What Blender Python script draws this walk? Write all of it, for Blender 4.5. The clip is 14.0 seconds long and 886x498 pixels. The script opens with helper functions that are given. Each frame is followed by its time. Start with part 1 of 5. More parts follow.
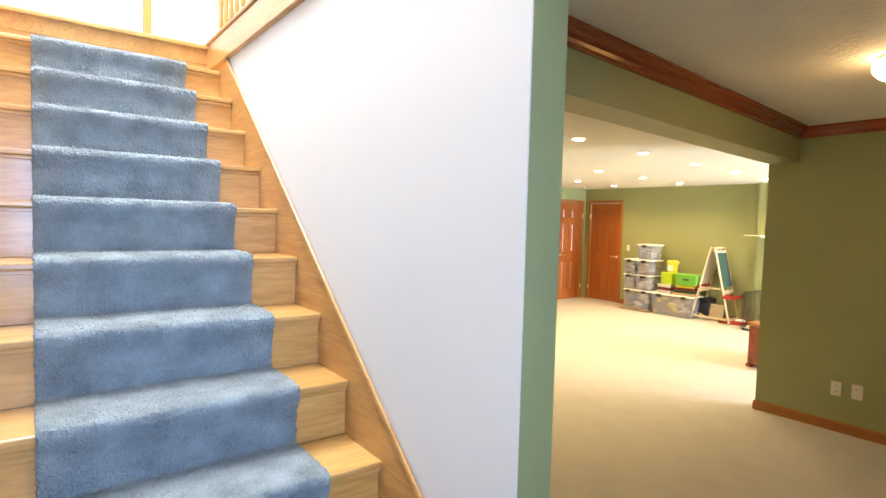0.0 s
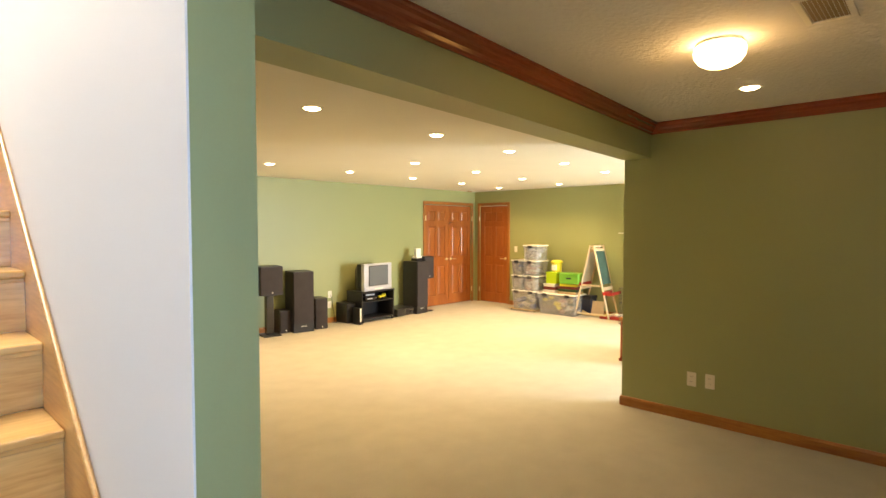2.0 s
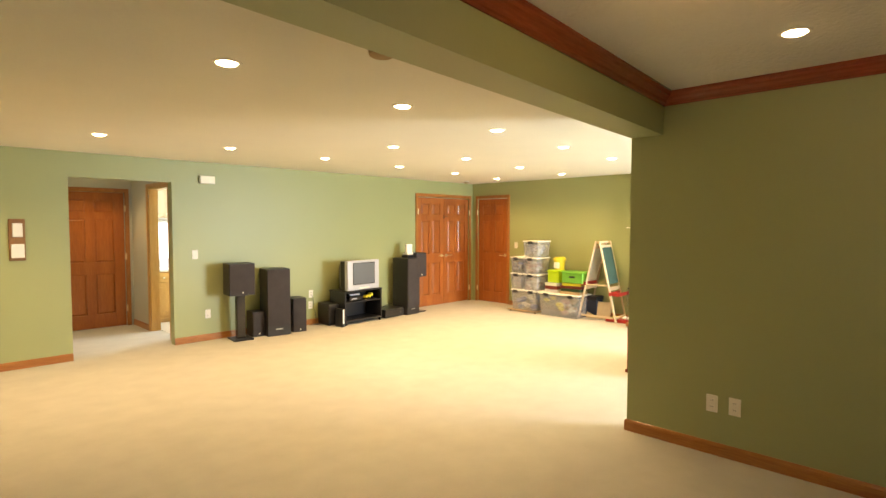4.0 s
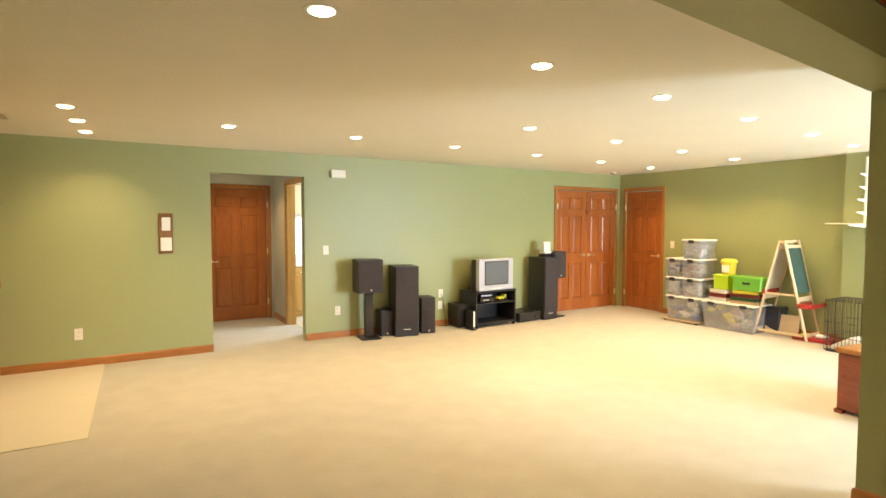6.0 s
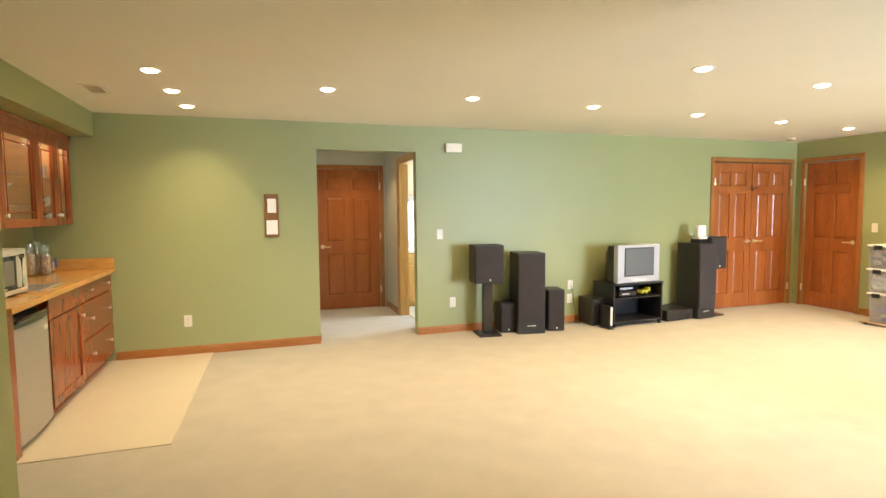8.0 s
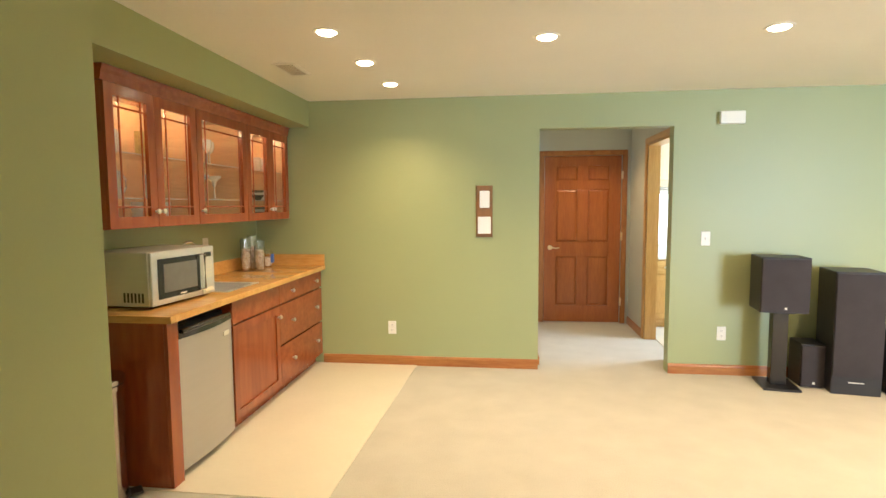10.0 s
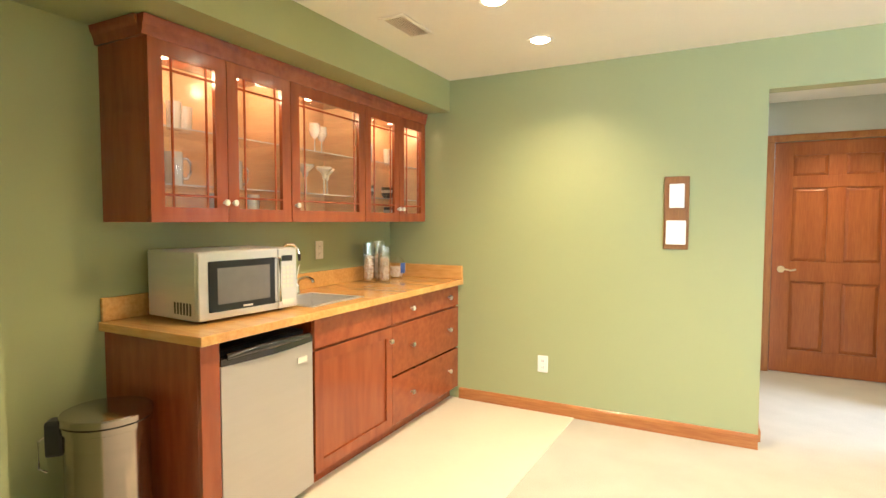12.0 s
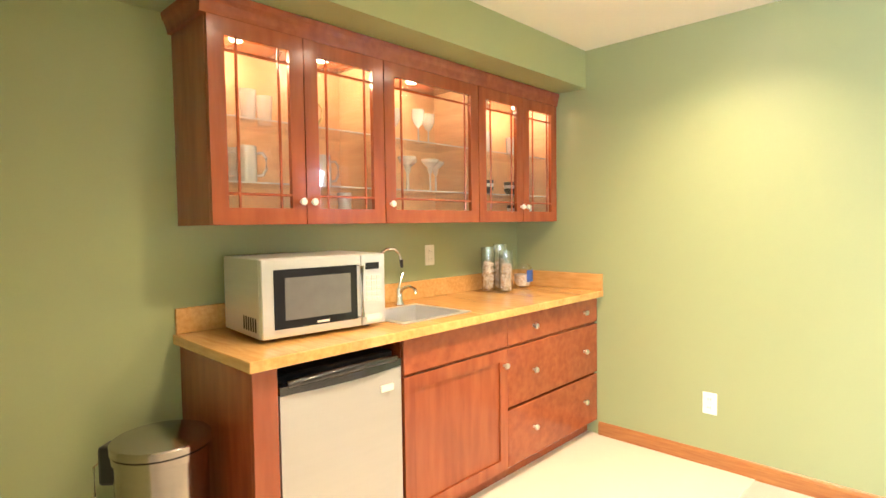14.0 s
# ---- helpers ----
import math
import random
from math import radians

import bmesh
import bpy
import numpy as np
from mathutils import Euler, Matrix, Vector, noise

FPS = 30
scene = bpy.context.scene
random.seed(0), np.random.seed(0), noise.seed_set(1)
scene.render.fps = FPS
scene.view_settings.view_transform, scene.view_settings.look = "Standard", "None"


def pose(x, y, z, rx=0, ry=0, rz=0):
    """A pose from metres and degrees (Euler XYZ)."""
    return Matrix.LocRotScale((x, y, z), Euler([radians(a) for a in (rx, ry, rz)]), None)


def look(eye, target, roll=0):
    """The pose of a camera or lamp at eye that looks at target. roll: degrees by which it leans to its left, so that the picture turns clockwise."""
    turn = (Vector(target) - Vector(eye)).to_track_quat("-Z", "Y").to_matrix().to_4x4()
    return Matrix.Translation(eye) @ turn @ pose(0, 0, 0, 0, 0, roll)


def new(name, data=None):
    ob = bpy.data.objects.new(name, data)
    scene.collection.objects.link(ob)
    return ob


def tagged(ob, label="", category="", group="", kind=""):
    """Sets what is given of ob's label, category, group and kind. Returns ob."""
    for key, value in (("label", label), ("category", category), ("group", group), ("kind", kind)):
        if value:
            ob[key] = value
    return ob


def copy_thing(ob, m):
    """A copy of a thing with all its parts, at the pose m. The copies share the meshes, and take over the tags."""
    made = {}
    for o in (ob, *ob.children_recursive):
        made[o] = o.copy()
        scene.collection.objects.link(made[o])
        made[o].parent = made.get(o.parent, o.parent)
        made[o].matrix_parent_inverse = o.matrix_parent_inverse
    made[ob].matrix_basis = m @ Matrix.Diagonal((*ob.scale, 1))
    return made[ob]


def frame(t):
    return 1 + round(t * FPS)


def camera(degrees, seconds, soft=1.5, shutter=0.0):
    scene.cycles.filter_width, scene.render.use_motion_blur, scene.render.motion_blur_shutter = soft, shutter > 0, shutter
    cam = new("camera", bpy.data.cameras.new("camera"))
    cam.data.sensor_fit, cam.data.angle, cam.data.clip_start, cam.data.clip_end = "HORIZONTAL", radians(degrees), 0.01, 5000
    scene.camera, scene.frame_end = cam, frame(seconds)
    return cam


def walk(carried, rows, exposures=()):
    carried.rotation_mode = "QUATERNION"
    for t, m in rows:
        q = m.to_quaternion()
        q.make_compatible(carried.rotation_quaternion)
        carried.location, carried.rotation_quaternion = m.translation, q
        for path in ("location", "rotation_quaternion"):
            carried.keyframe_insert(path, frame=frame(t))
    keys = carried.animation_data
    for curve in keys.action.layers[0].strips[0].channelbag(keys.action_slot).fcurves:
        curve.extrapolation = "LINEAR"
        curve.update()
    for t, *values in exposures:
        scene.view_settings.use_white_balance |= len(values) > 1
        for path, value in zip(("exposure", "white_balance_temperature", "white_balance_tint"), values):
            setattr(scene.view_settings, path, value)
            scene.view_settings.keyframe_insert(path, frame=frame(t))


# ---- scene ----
cam = camera(79.2, 14.0)
PATH = [
    (0, (0.557, 0.17, 1.618), (1.767, 1.759, 1.507), 1.5),
    (0.5, (0.621, 0.125, 1.639), (1.876, 1.678, 1.512), 1.2),
    (1, (0.77, 0.107, 1.645), (2.092, 1.602, 1.513), 0.8),
    (1.5, (0.94, 0.154, 1.646), (2.341, 1.576, 1.523), 0.5),
    (2, (1.102, 0.133, 1.585), (2.561, 1.499, 1.504), 0.0),
    (4.5, (1.978, 0.539, 1.54), (3.385, 1.955, 1.432), 0.15),
    (5, (2.073, 0.642, 1.527), (3.361, 2.17, 1.429), 0.05),
    (5.5, (2.212, 0.804, 1.514), (3.361, 2.439, 1.417), 0.0),
    (6, (2.314, 0.96, 1.498), (3.351, 2.667, 1.398), 0.1),
    (6.5, (2.399, 1.127, 1.466), (3.346, 2.885, 1.359), 0.15),
    (7, (2.502, 1.357, 1.477), (3.38, 3.148, 1.343), 0.05),
    (7.5, (2.573, 1.535, 1.432), (3.356, 3.37, 1.293), -0.45),
    (8, (2.664, 1.791, 1.416), (3.303, 3.681, 1.27), -0.5),
    (8.5, (2.801, 2.081, 1.443), (3.22, 4.029, 1.276), -0.4),
    (9, (2.858, 2.347, 1.453), (3.06, 4.329, 1.275), -0.4),
    (11.5, (3.068, 3.808, 1.341), (2.279, 5.642, 1.225), 0.1),
    (12, (3.014, 4.029, 1.32), (2.091, 5.8, 1.215), 0.1),
    (12.5, (2.97, 4.253, 1.311), (1.887, 5.931, 1.212), -0.2),
    (13, (2.954, 4.389, 1.311), (1.72, 5.96, 1.221), -0.5),
    (13.5, (2.909, 4.529, 1.308), (1.574, 6.015, 1.218), -0.7),
    (14, (2.885, 4.594, 1.304), (1.493, 6.027, 1.212), -0.8),
]
walk(cam, [(t, look(eye, target, roll)) for t, eye, target, roll in PATH], [(0, 0.0, 7300, 15), (2.0, -0.12, 8300, 14), (4.5, -0.1, 7900, 14), (7.0, -0.13, 6900, 14), (9.0, -0.06, 6500, 14), (11.5, 0.45, 6000, 15), (14.0, 1.0, 5800, 16)])

# world, sun, lights, exposure
world = bpy.data.worlds.new("sky")
scene.world = world
world.use_nodes = True
wn = world.node_tree.nodes
sky = wn.new("ShaderNodeTexSky")
sky.sky_type, sky.sun_disc = "NISHITA", False
sky.sun_elevation, sky.sun_rotation = radians(40), radians(150)
world.node_tree.links.new(sky.outputs[0], wn["Background"].inputs[0])
wn["Background"].inputs[1].default_value = 0.1
sun_data = bpy.data.lights.new("sun", "SUN")
sun_data.energy, sun_data.angle, sun_data.color = 2.0, radians(0.5), (1, 0.95, 0.88)
sun = new("sun", sun_data)
sun.matrix_basis = look((0, 0, 8), (-0.6, 1.2, 6.9))

WARM = (1.0, 0.71, 0.37)
DOMEC = (1.0, 0.52, 0.15)
COOL = (0.80, 0.90, 1.0)


def area_lamp(name, eye, target, w, h, energy, color):
    d = bpy.data.lights.new(name, "AREA")
    d.shape, d.size, d.size_y, d.energy, d.color = "RECTANGLE", w, h, energy, color
    ob = new(name, d)
    ob.matrix_basis = look(eye, target)
    return ob


CAN_W, DOME_W, PUCK_W = 42.0, 3.4, 1.7
# Unseen panels added over stairs and landing in place of upstairs daylight.
area_lamp("upper_window_light", (0.85, 3.1, 5.1), (0.85, 3.0, 0.0), 0.9, 2.4, 285, COOL)
area_lamp("stairwell_light", (0.75, 0.5, 5.1), (0.80, 1.6, 0.0), 0.8, 1.6, 26, COOL)
area_lamp("landing_window_light", (3.8, 4.3, 4.0), (0.9, 4.0, 2.9), 1.2, 1.2, 4, COOL)
area_lamp("room_window_light", (8.95, -1.52, 1.2), (8.3, 7.5, 1.5), 1.8, 1.9, 640, (0.62, 0.80, 1.0))
# Unseen bluish fill added behind the start to tint the stair wall's end.
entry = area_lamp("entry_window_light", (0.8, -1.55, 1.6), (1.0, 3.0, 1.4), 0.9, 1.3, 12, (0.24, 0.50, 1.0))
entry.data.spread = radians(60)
area_lamp("bath_window_light", (5.9, 8.5, 1.7), (4.2, 8.6, 0.6), 0.9, 0.9, 60, (0.75, 0.88, 1.0))


# materials
def material(name, color, rough=0.5, metal=0.0, vary=0.12, scale=3.0, fine=60.0, bump=0.1, dist=0.002, tint=None, coat=0.0, stretch=(1, 1, 1)):
    """A painted or plain surface: two scales of colour variation and a fine relief."""
    m = bpy.data.materials.new(name)
    m.use_nodes = True
    nt = m.node_tree
    n, l = nt.nodes, nt.links
    b = n["Principled BSDF"]
    b.inputs["Roughness"].default_value, b.inputs["Metallic"].default_value = rough, metal
    b.inputs["Coat Weight"].default_value = coat
    b.inputs["Coat Roughness"].default_value = 0.15
    co = n.new("ShaderNodeTexCoord")
    mp = n.new("ShaderNodeMapping")
    mp.inputs["Scale"].default_value = stretch
    l.new(co.outputs["Object"], mp.inputs[0])
    big, small = n.new("ShaderNodeTexNoise"), n.new("ShaderNodeTexNoise")
    big.inputs["Scale"].default_value, small.inputs["Scale"].default_value = scale, fine
    big.inputs["Detail"].default_value, small.inputs["Detail"].default_value = 4, 3
    l.new(mp.outputs[0], big.inputs[0])
    l.new(mp.outputs[0], small.inputs[0])
    mx = n.new("ShaderNodeMix")
    mx.data_type = "RGBA"
    ramp = n.new("ShaderNodeMapRange")
    ramp.inputs[1].default_value, ramp.inputs[2].default_value = 0.3, 0.7
    add = n.new("ShaderNodeMath")
    add.operation = "MULTIPLY_ADD"
    add.inputs[1].default_value = 0.35
    l.new(small.outputs[0], add.inputs[0])
    sc = n.new("ShaderNodeMath")
    sc.operation = "MULTIPLY"
    sc.inputs[1].default_value = 0.65
    l.new(big.outputs[0], sc.inputs[0])
    l.new(sc.outputs[0], add.inputs[2])
    l.new(add.outputs[0], ramp.inputs[0])
    l.new(ramp.outputs[0], mx.inputs["Factor"])
    other = tint or tuple(c * (1 - vary) for c in color)
    mx.inputs["A"].default_value, mx.inputs["B"].default_value = (*color, 1), (*other, 1)
    l.new(mx.outputs["Result"], b.inputs["Base Color"])
    if bump:
        bp = n.new("ShaderNodeBump")
        bp.inputs["Strength"].default_value, bp.inputs["Distance"].default_value = bump, dist
        l.new(small.outputs[0], bp.inputs["Height"])
        l.new(bp.outputs[0], b.inputs["Normal"])
    return m


def wood(name, dark, light, rough=0.35, axis=2, scale=6.0, coat=0.3, bump=0.05, ring=9.0):
    """Wood with its grain along an axis (0, 1, 2), varied piece by piece."""
    m = bpy.data.materials.new(name)
    m.use_nodes = True
    n, l = m.node_tree.nodes, m.node_tree.links
    b = n["Principled BSDF"]
    b.inputs["Roughness"].default_value, b.inputs["Coat Weight"].default_value = rough, coat
    b.inputs["Coat Roughness"].default_value = 0.12
    co, mp, oi = n.new("ShaderNodeTexCoord"), n.new("ShaderNodeMapping"), n.new("ShaderNodeObjectInfo")
    s = [ring] * 3
    s[axis] = 0.7
    mp.inputs["Scale"].default_value = s
    l.new(co.outputs["Object"], mp.inputs[0])
    sh = n.new("ShaderNodeVectorMath")
    sh.operation = "MULTIPLY_ADD"
    l.new(oi.outputs["Random"], sh.inputs[0])
    sh.inputs[1].default_value = (17, 23, 31)
    l.new(mp.outputs[0], sh.inputs[2])
    a, c = n.new("ShaderNodeTexNoise"), n.new("ShaderNodeTexNoise")
    a.inputs["Scale"].default_value, a.inputs["Detail"].default_value, a.inputs["Distortion"].default_value = 1.2, 5, 0.8
    c.inputs["Scale"].default_value, c.inputs["Detail"].default_value = scale * 2.2, 4
    l.new(sh.outputs[0], a.inputs[0])
    l.new(sh.outputs[0], c.inputs[0])
    add = n.new("ShaderNodeMath")
    add.operation = "ADD"
    l.new(a.outputs[0], add.inputs[0])
    l.new(c.outputs[0], add.inputs[1])
    mr = n.new("ShaderNodeMapRange")
    mr.inputs[1].default_value, mr.inputs[2].default_value = 0.7, 1.3
    l.new(add.outputs[0], mr.inputs[0])
    mx = n.new("ShaderNodeMix")
    mx.data_type = "RGBA"
    mx.inputs["A"].default_value, mx.inputs["B"].default_value = (*dark, 1), (*light, 1)
    l.new(mr.outputs[0], mx.inputs["Factor"])
    l.new(mx.outputs["Result"], b.inputs["Base Color"])
    bp = n.new("ShaderNodeBump")
    bp.inputs["Strength"].default_value, bp.inputs["Distance"].default_value = bump, 0.001
    l.new(add.outputs[0], bp.inputs["Height"])
    l.new(bp.outputs[0], b.inputs["Normal"])
    return m


def glow(name, color, strength):
    m = bpy.data.materials.new(name)
    m.use_nodes = True
    b = m.node_tree.nodes["Principled BSDF"]
    b.inputs["Base Color"].default_value = (0.8, 0.8, 0.8, 1)
    b.inputs["Emission Color"].default_value = (*color, 1)
    b.inputs["Emission Strength"].default_value = strength
    return m


def glass(name, color=(1, 1, 1), rough=0.0, milk=0.0, gloss=0.04, edge=5):
    """Thin clear sheet: see-through with a gloss; milk is its share of cloudy plastic, or of white put in for
    highlights.
    """
    m = bpy.data.materials.new(name)
    m.use_nodes = True
    n, l = m.node_tree.nodes, m.node_tree.links
    n.remove(n["Principled BSDF"])
    out = n["Material Output"]
    tr, gl, fr, mx = n.new("ShaderNodeBsdfTransparent"), n.new("ShaderNodeBsdfGlossy"), n.new("ShaderNodeMath"), n.new("ShaderNodeMixShader")
    tr.inputs[0].default_value = (*color, 1)
    gl.inputs["Roughness"].default_value = max(rough, 0.02)
    lw, pw = n.new("ShaderNodeLayerWeight"), n.new("ShaderNodeMath")
    pw.operation, fr.operation = "POWER", "MULTIPLY_ADD"
    pw.inputs[1].default_value, fr.inputs[1].default_value, fr.inputs[2].default_value = edge, 0.85, gloss
    l.new(lw.outputs["Facing"], pw.inputs[0])
    l.new(pw.outputs[0], fr.inputs[0])
    l.new(fr.outputs[0], mx.inputs[0])
    l.new(gl.outputs[0], mx.inputs[2])
    if milk:
        df, tl, m1, m2 = n.new("ShaderNodeBsdfDiffuse"), n.new("ShaderNodeBsdfTranslucent"), n.new("ShaderNodeMixShader"), n.new("ShaderNodeMixShader")
        df.inputs[0].default_value = tl.inputs[0].default_value = (*color, 1)
        m2.inputs[0].default_value = milk
        l.new(df.outputs[0], m1.inputs[1])
        l.new(tl.outputs[0], m1.inputs[2])
        l.new(tr.outputs[0], m2.inputs[1])
        l.new(m1.outputs[0], m2.inputs[2])
        l.new(m2.outputs[0], mx.inputs[1])
    else:
        l.new(tr.outputs[0], mx.inputs[1])
    l.new(mx.outputs[0], out.inputs[0])
    return m


SAGE = material("sage_paint", (0.338, 0.366, 0.172), 0.42, vary=0.05, scale=1.3, fine=160, bump=0.12, dist=0.0006)
WHITE = material("white_wall_paint", (0.80, 0.80, 0.80), 0.5, vary=0.03, scale=1.5, fine=160, bump=0.1, dist=0.0006)
CEIL = material("ceiling_paint", (0.84, 0.81, 0.72), 0.8, vary=0.04, scale=2, fine=45, bump=0.35, dist=0.004)
CEIL_ROUGH = material("stippled_ceiling", (0.74, 0.72, 0.66), 0.8, vary=0.06, scale=3, fine=38, bump=0.9, dist=0.008)
CARPET = material("beige_carpet", (0.55, 0.525, 0.465), 0.95, vary=0.14, scale=4.5, fine=130, bump=0.7, dist=0.005)
RUNNER = material("blue_carpet", (0.52, 0.63, 0.69), 0.97, vary=0.55, scale=9, fine=150, bump=1.0, dist=0.02)
VINYL = material("cream_vinyl", (0.76, 0.70, 0.58), 0.3, vary=0.06, scale=4, fine=30, bump=0.03, coat=0.1)
DOORWOOD = wood("cherry_door", (0.31, 0.080, 0.017), (0.44, 0.140, 0.034), 0.36, 2, coat=0.2)
DOORWOOD_X = wood("cherry_rail", (0.25, 0.062, 0.016), (0.40, 0.125, 0.035), 0.32, 0)
TRIM_X = wood("cherry_trim_x", (0.31, 0.100, 0.024), (0.45, 0.190, 0.050), 0.3, 0)
TRIM_Y = wood("cherry_trim_y", (0.31, 0.100, 0.024), (0.45, 0.190, 0.050), 0.3, 1)
TRIM_Z = wood("cherry_trim_z", (0.31, 0.100, 0.024), (0.45, 0.190, 0.050), 0.3, 2)
CROWN_X = wood("crown_x", (0.20, 0.035, 0.015), (0.30, 0.06, 0.025), 0.22, 0)
CROWN_Y = wood("crown_y", (0.20, 0.035, 0.015), (0.30, 0.06, 0.025), 0.22, 1)
CAB = wood("cherry_cabinet", (0.25, 0.050, 0.014), (0.35, 0.082, 0.023), 0.22, 2, ring=5, scale=2.5)
CAB_Y = wood("cherry_cabinet_y", (0.25, 0.050, 0.014), (0.35, 0.082, 0.023), 0.22, 1, ring=5, scale=2.5)
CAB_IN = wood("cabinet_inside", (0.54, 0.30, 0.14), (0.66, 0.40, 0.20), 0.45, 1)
OAK_X = wood("oak_x", (0.52, 0.27, 0.075), (0.76, 0.46, 0.17), 0.3, 0, bump=0.1, ring=6)
OAK_Y = wood("oak_y", (0.42, 0.20, 0.06), (0.64, 0.36, 0.13), 0.3, 1)
OAK_Z = wood("oak_z", (0.50, 0.25, 0.07), (0.64, 0.36, 0.12), 0.3, 2)
COUNTER = wood("laminate_counter", (0.55, 0.27, 0.07), (0.72, 0.41, 0.13), 0.2, 1, ring=5)
BLACK = material("black_plastic", (0.018, 0.017, 0.02), 0.35, vary=0.3, scale=8, fine=120, bump=0.05)
BLACK_VINYL = material("black_ash_veneer", (0.024, 0.021, 0.022), 0.42, vary=0.35, scale=9, fine=90, bump=0.1)
CLOTH = material("speaker_cloth", (0.045, 0.038, 0.042), 0.9, vary=0.3, scale=8, fine=400, bump=0.5)
STEEL = material("brushed_steel", (0.74, 0.73, 0.72), 0.30, 0.7, vary=0.06, scale=3, fine=90, bump=0.05, stretch=(1, 1, 12))
FRIDGE_M = material("fridge_front", (0.50, 0.475, 0.46), 0.42, 0.5, vary=0.04, scale=3, fine=90, bump=0.03, stretch=(1, 1, 14))
CHROME = material("chrome", (0.8, 0.8, 0.8), 0.12, 1.0, vary=0.02, bump=0)
BRASS = material("satin_brass", (0.85, 0.72, 0.48), 0.3, 0.7, vary=0.05, bump=0)
NICKEL = material("satin_nickel", (0.80, 0.76, 0.68), 0.28, 1.0, vary=0.05, bump=0)
PLATE = material("white_plastic", (0.80, 0.77, 0.68), 0.4, vary=0.03, bump=0)
SILVER = material("silver_plastic", (0.50, 0.52, 0.61), 0.35, 0.2, vary=0.04, bump=0)
SCREEN = material("tube_screen", (0.13, 0.15, 0.18), 0.15, vary=0.1, bump=0, coat=0.5)
DARKGLASS = material("dark_glass", (0.02, 0.02, 0.022), 0.08, vary=0.1, bump=0)
# Near-black that paints the shade inside outlet and vent slots.
SLOT_SHADE = material("slot_shade", (0.05, 0.05, 0.05), 0.6, bump=0)
CLEAR = glass("clear_glass")
CLEARPLASTIC = glass("clear_plastic", (0.92, 0.93, 0.96), 0.12, 0.25)
VASEGLASS = glass("vase_glass", (1, 1, 1), 0.04, 0.0, 0.14, 2.5)
GLOSS_BLACK = material("gloss_black", (0.015, 0.014, 0.016), 0.12, vary=0.2, bump=0, coat=0.5)
# Milky white share paints bright highlights into the clear glass.
GLINT_GLASS = glass("drinking_glass", (1, 0.99, 0.97), 0.08, 0.48, 0.14, 2.5)
MESHWIN = material("microwave_mesh", (0.16, 0.155, 0.15), 0.22, vary=0.15, scale=20, fine=300, bump=0, coat=0.6)
HALLP = material("hall_paint", (0.50, 0.51, 0.42), 0.45, vary=0.05, scale=1.3, fine=160, bump=0.12, dist=0.0006)
BOARDW = wood("brown_board", (0.20, 0.09, 0.028), (0.30, 0.14, 0.045), 0.4, 2)
RED = material("red_plastic", (0.45, 0.03, 0.025), 0.4, vary=0.1, bump=0)
GREENP = material("green_plastic", (0.14, 0.42, 0.05), 0.45, vary=0.08, bump=0)
LIME = material("lime_plastic", (0.45, 0.66, 0.03), 0.45, vary=0.08, bump=0)
YELLOW = material("yellow_plastic", (0.80, 0.68, 0.06), 0.45, vary=0.08, bump=0)
BLUEP = material("blue_plastic", (0.06, 0.13, 0.42), 0.45, vary=0.1, bump=0)
CHALK = material("green_chalkboard", (0.045, 0.10, 0.075), 0.75, vary=0.35, scale=5, fine=50, bump=0.02)
PINE = wood("pine", (0.62, 0.47, 0.29), (0.76, 0.61, 0.41), 0.5, 2, coat=0.1)
PAPER = material("white_paper", (0.82, 0.81, 0.76), 0.7, vary=0.04, bump=0)
CARD = material("cardboard", (0.52, 0.38, 0.22), 0.8, vary=0.15, scale=9, bump=0.05)
LAMP_ON = glow("lit_lamp", (1.0, 0.78, 0.48), 30)
DOME_ON = glow("lit_dome", (1.0, 0.74, 0.40), 15)
OUTSIDE = glow("daylight_panel", (0.9, 0.96, 1.0), 1.6)


# helpers for meshes
def box(bm, x0, y0, z0, x1, y1, z1, bev=0.0, seg=1):
    r = bmesh.ops.create_cube(bm, size=1, matrix=Matrix.Translation(((x0 + x1) / 2, (y0 + y1) / 2, (z0 + z1) / 2)) @ Matrix.Diagonal((x1 - x0, y1 - y0, z1 - z0, 1)))
    if bev:
        es = {e for v in r["verts"] for e in v.link_edges}
        bmesh.ops.bevel(bm, geom=list(es), offset=bev, segments=seg, affect="EDGES", profile=0.5)
    return bm


def ring(bm, x0, x1, z0, z1, s, y0, y1, sz=None):
    """A rectangular frame in the x-z plane, s wide (sz: rails), from y0 to y1."""
    sz = s if sz is None else sz
    o = [(x0, z0), (x1, z0), (x1, z1), (x0, z1)]
    i = [(x0 + s, z0 + sz), (x1 - s, z0 + sz), (x1 - s, z1 - sz), (x0 + s, z1 - sz)]
    v = [[bm.verts.new((p[0], y, p[1])) for p in pts] for y in (y0, y1) for pts in (o, i)]
    for k in range(4):
        j = (k + 1) % 4
        bm.faces.new((v[0][k], v[0][j], v[1][j], v[1][k]))
        bm.faces.new((v[2][k], v[3][k], v[3][j], v[2][j]))
        bm.faces.new((v[0][k], v[2][k], v[2][j], v[0][j]))
        bm.faces.new((v[1][k], v[1][j], v[3][j], v[3][k]))
    bmesh.ops.recalc_face_normals(bm, faces=bm.faces)
    return bm


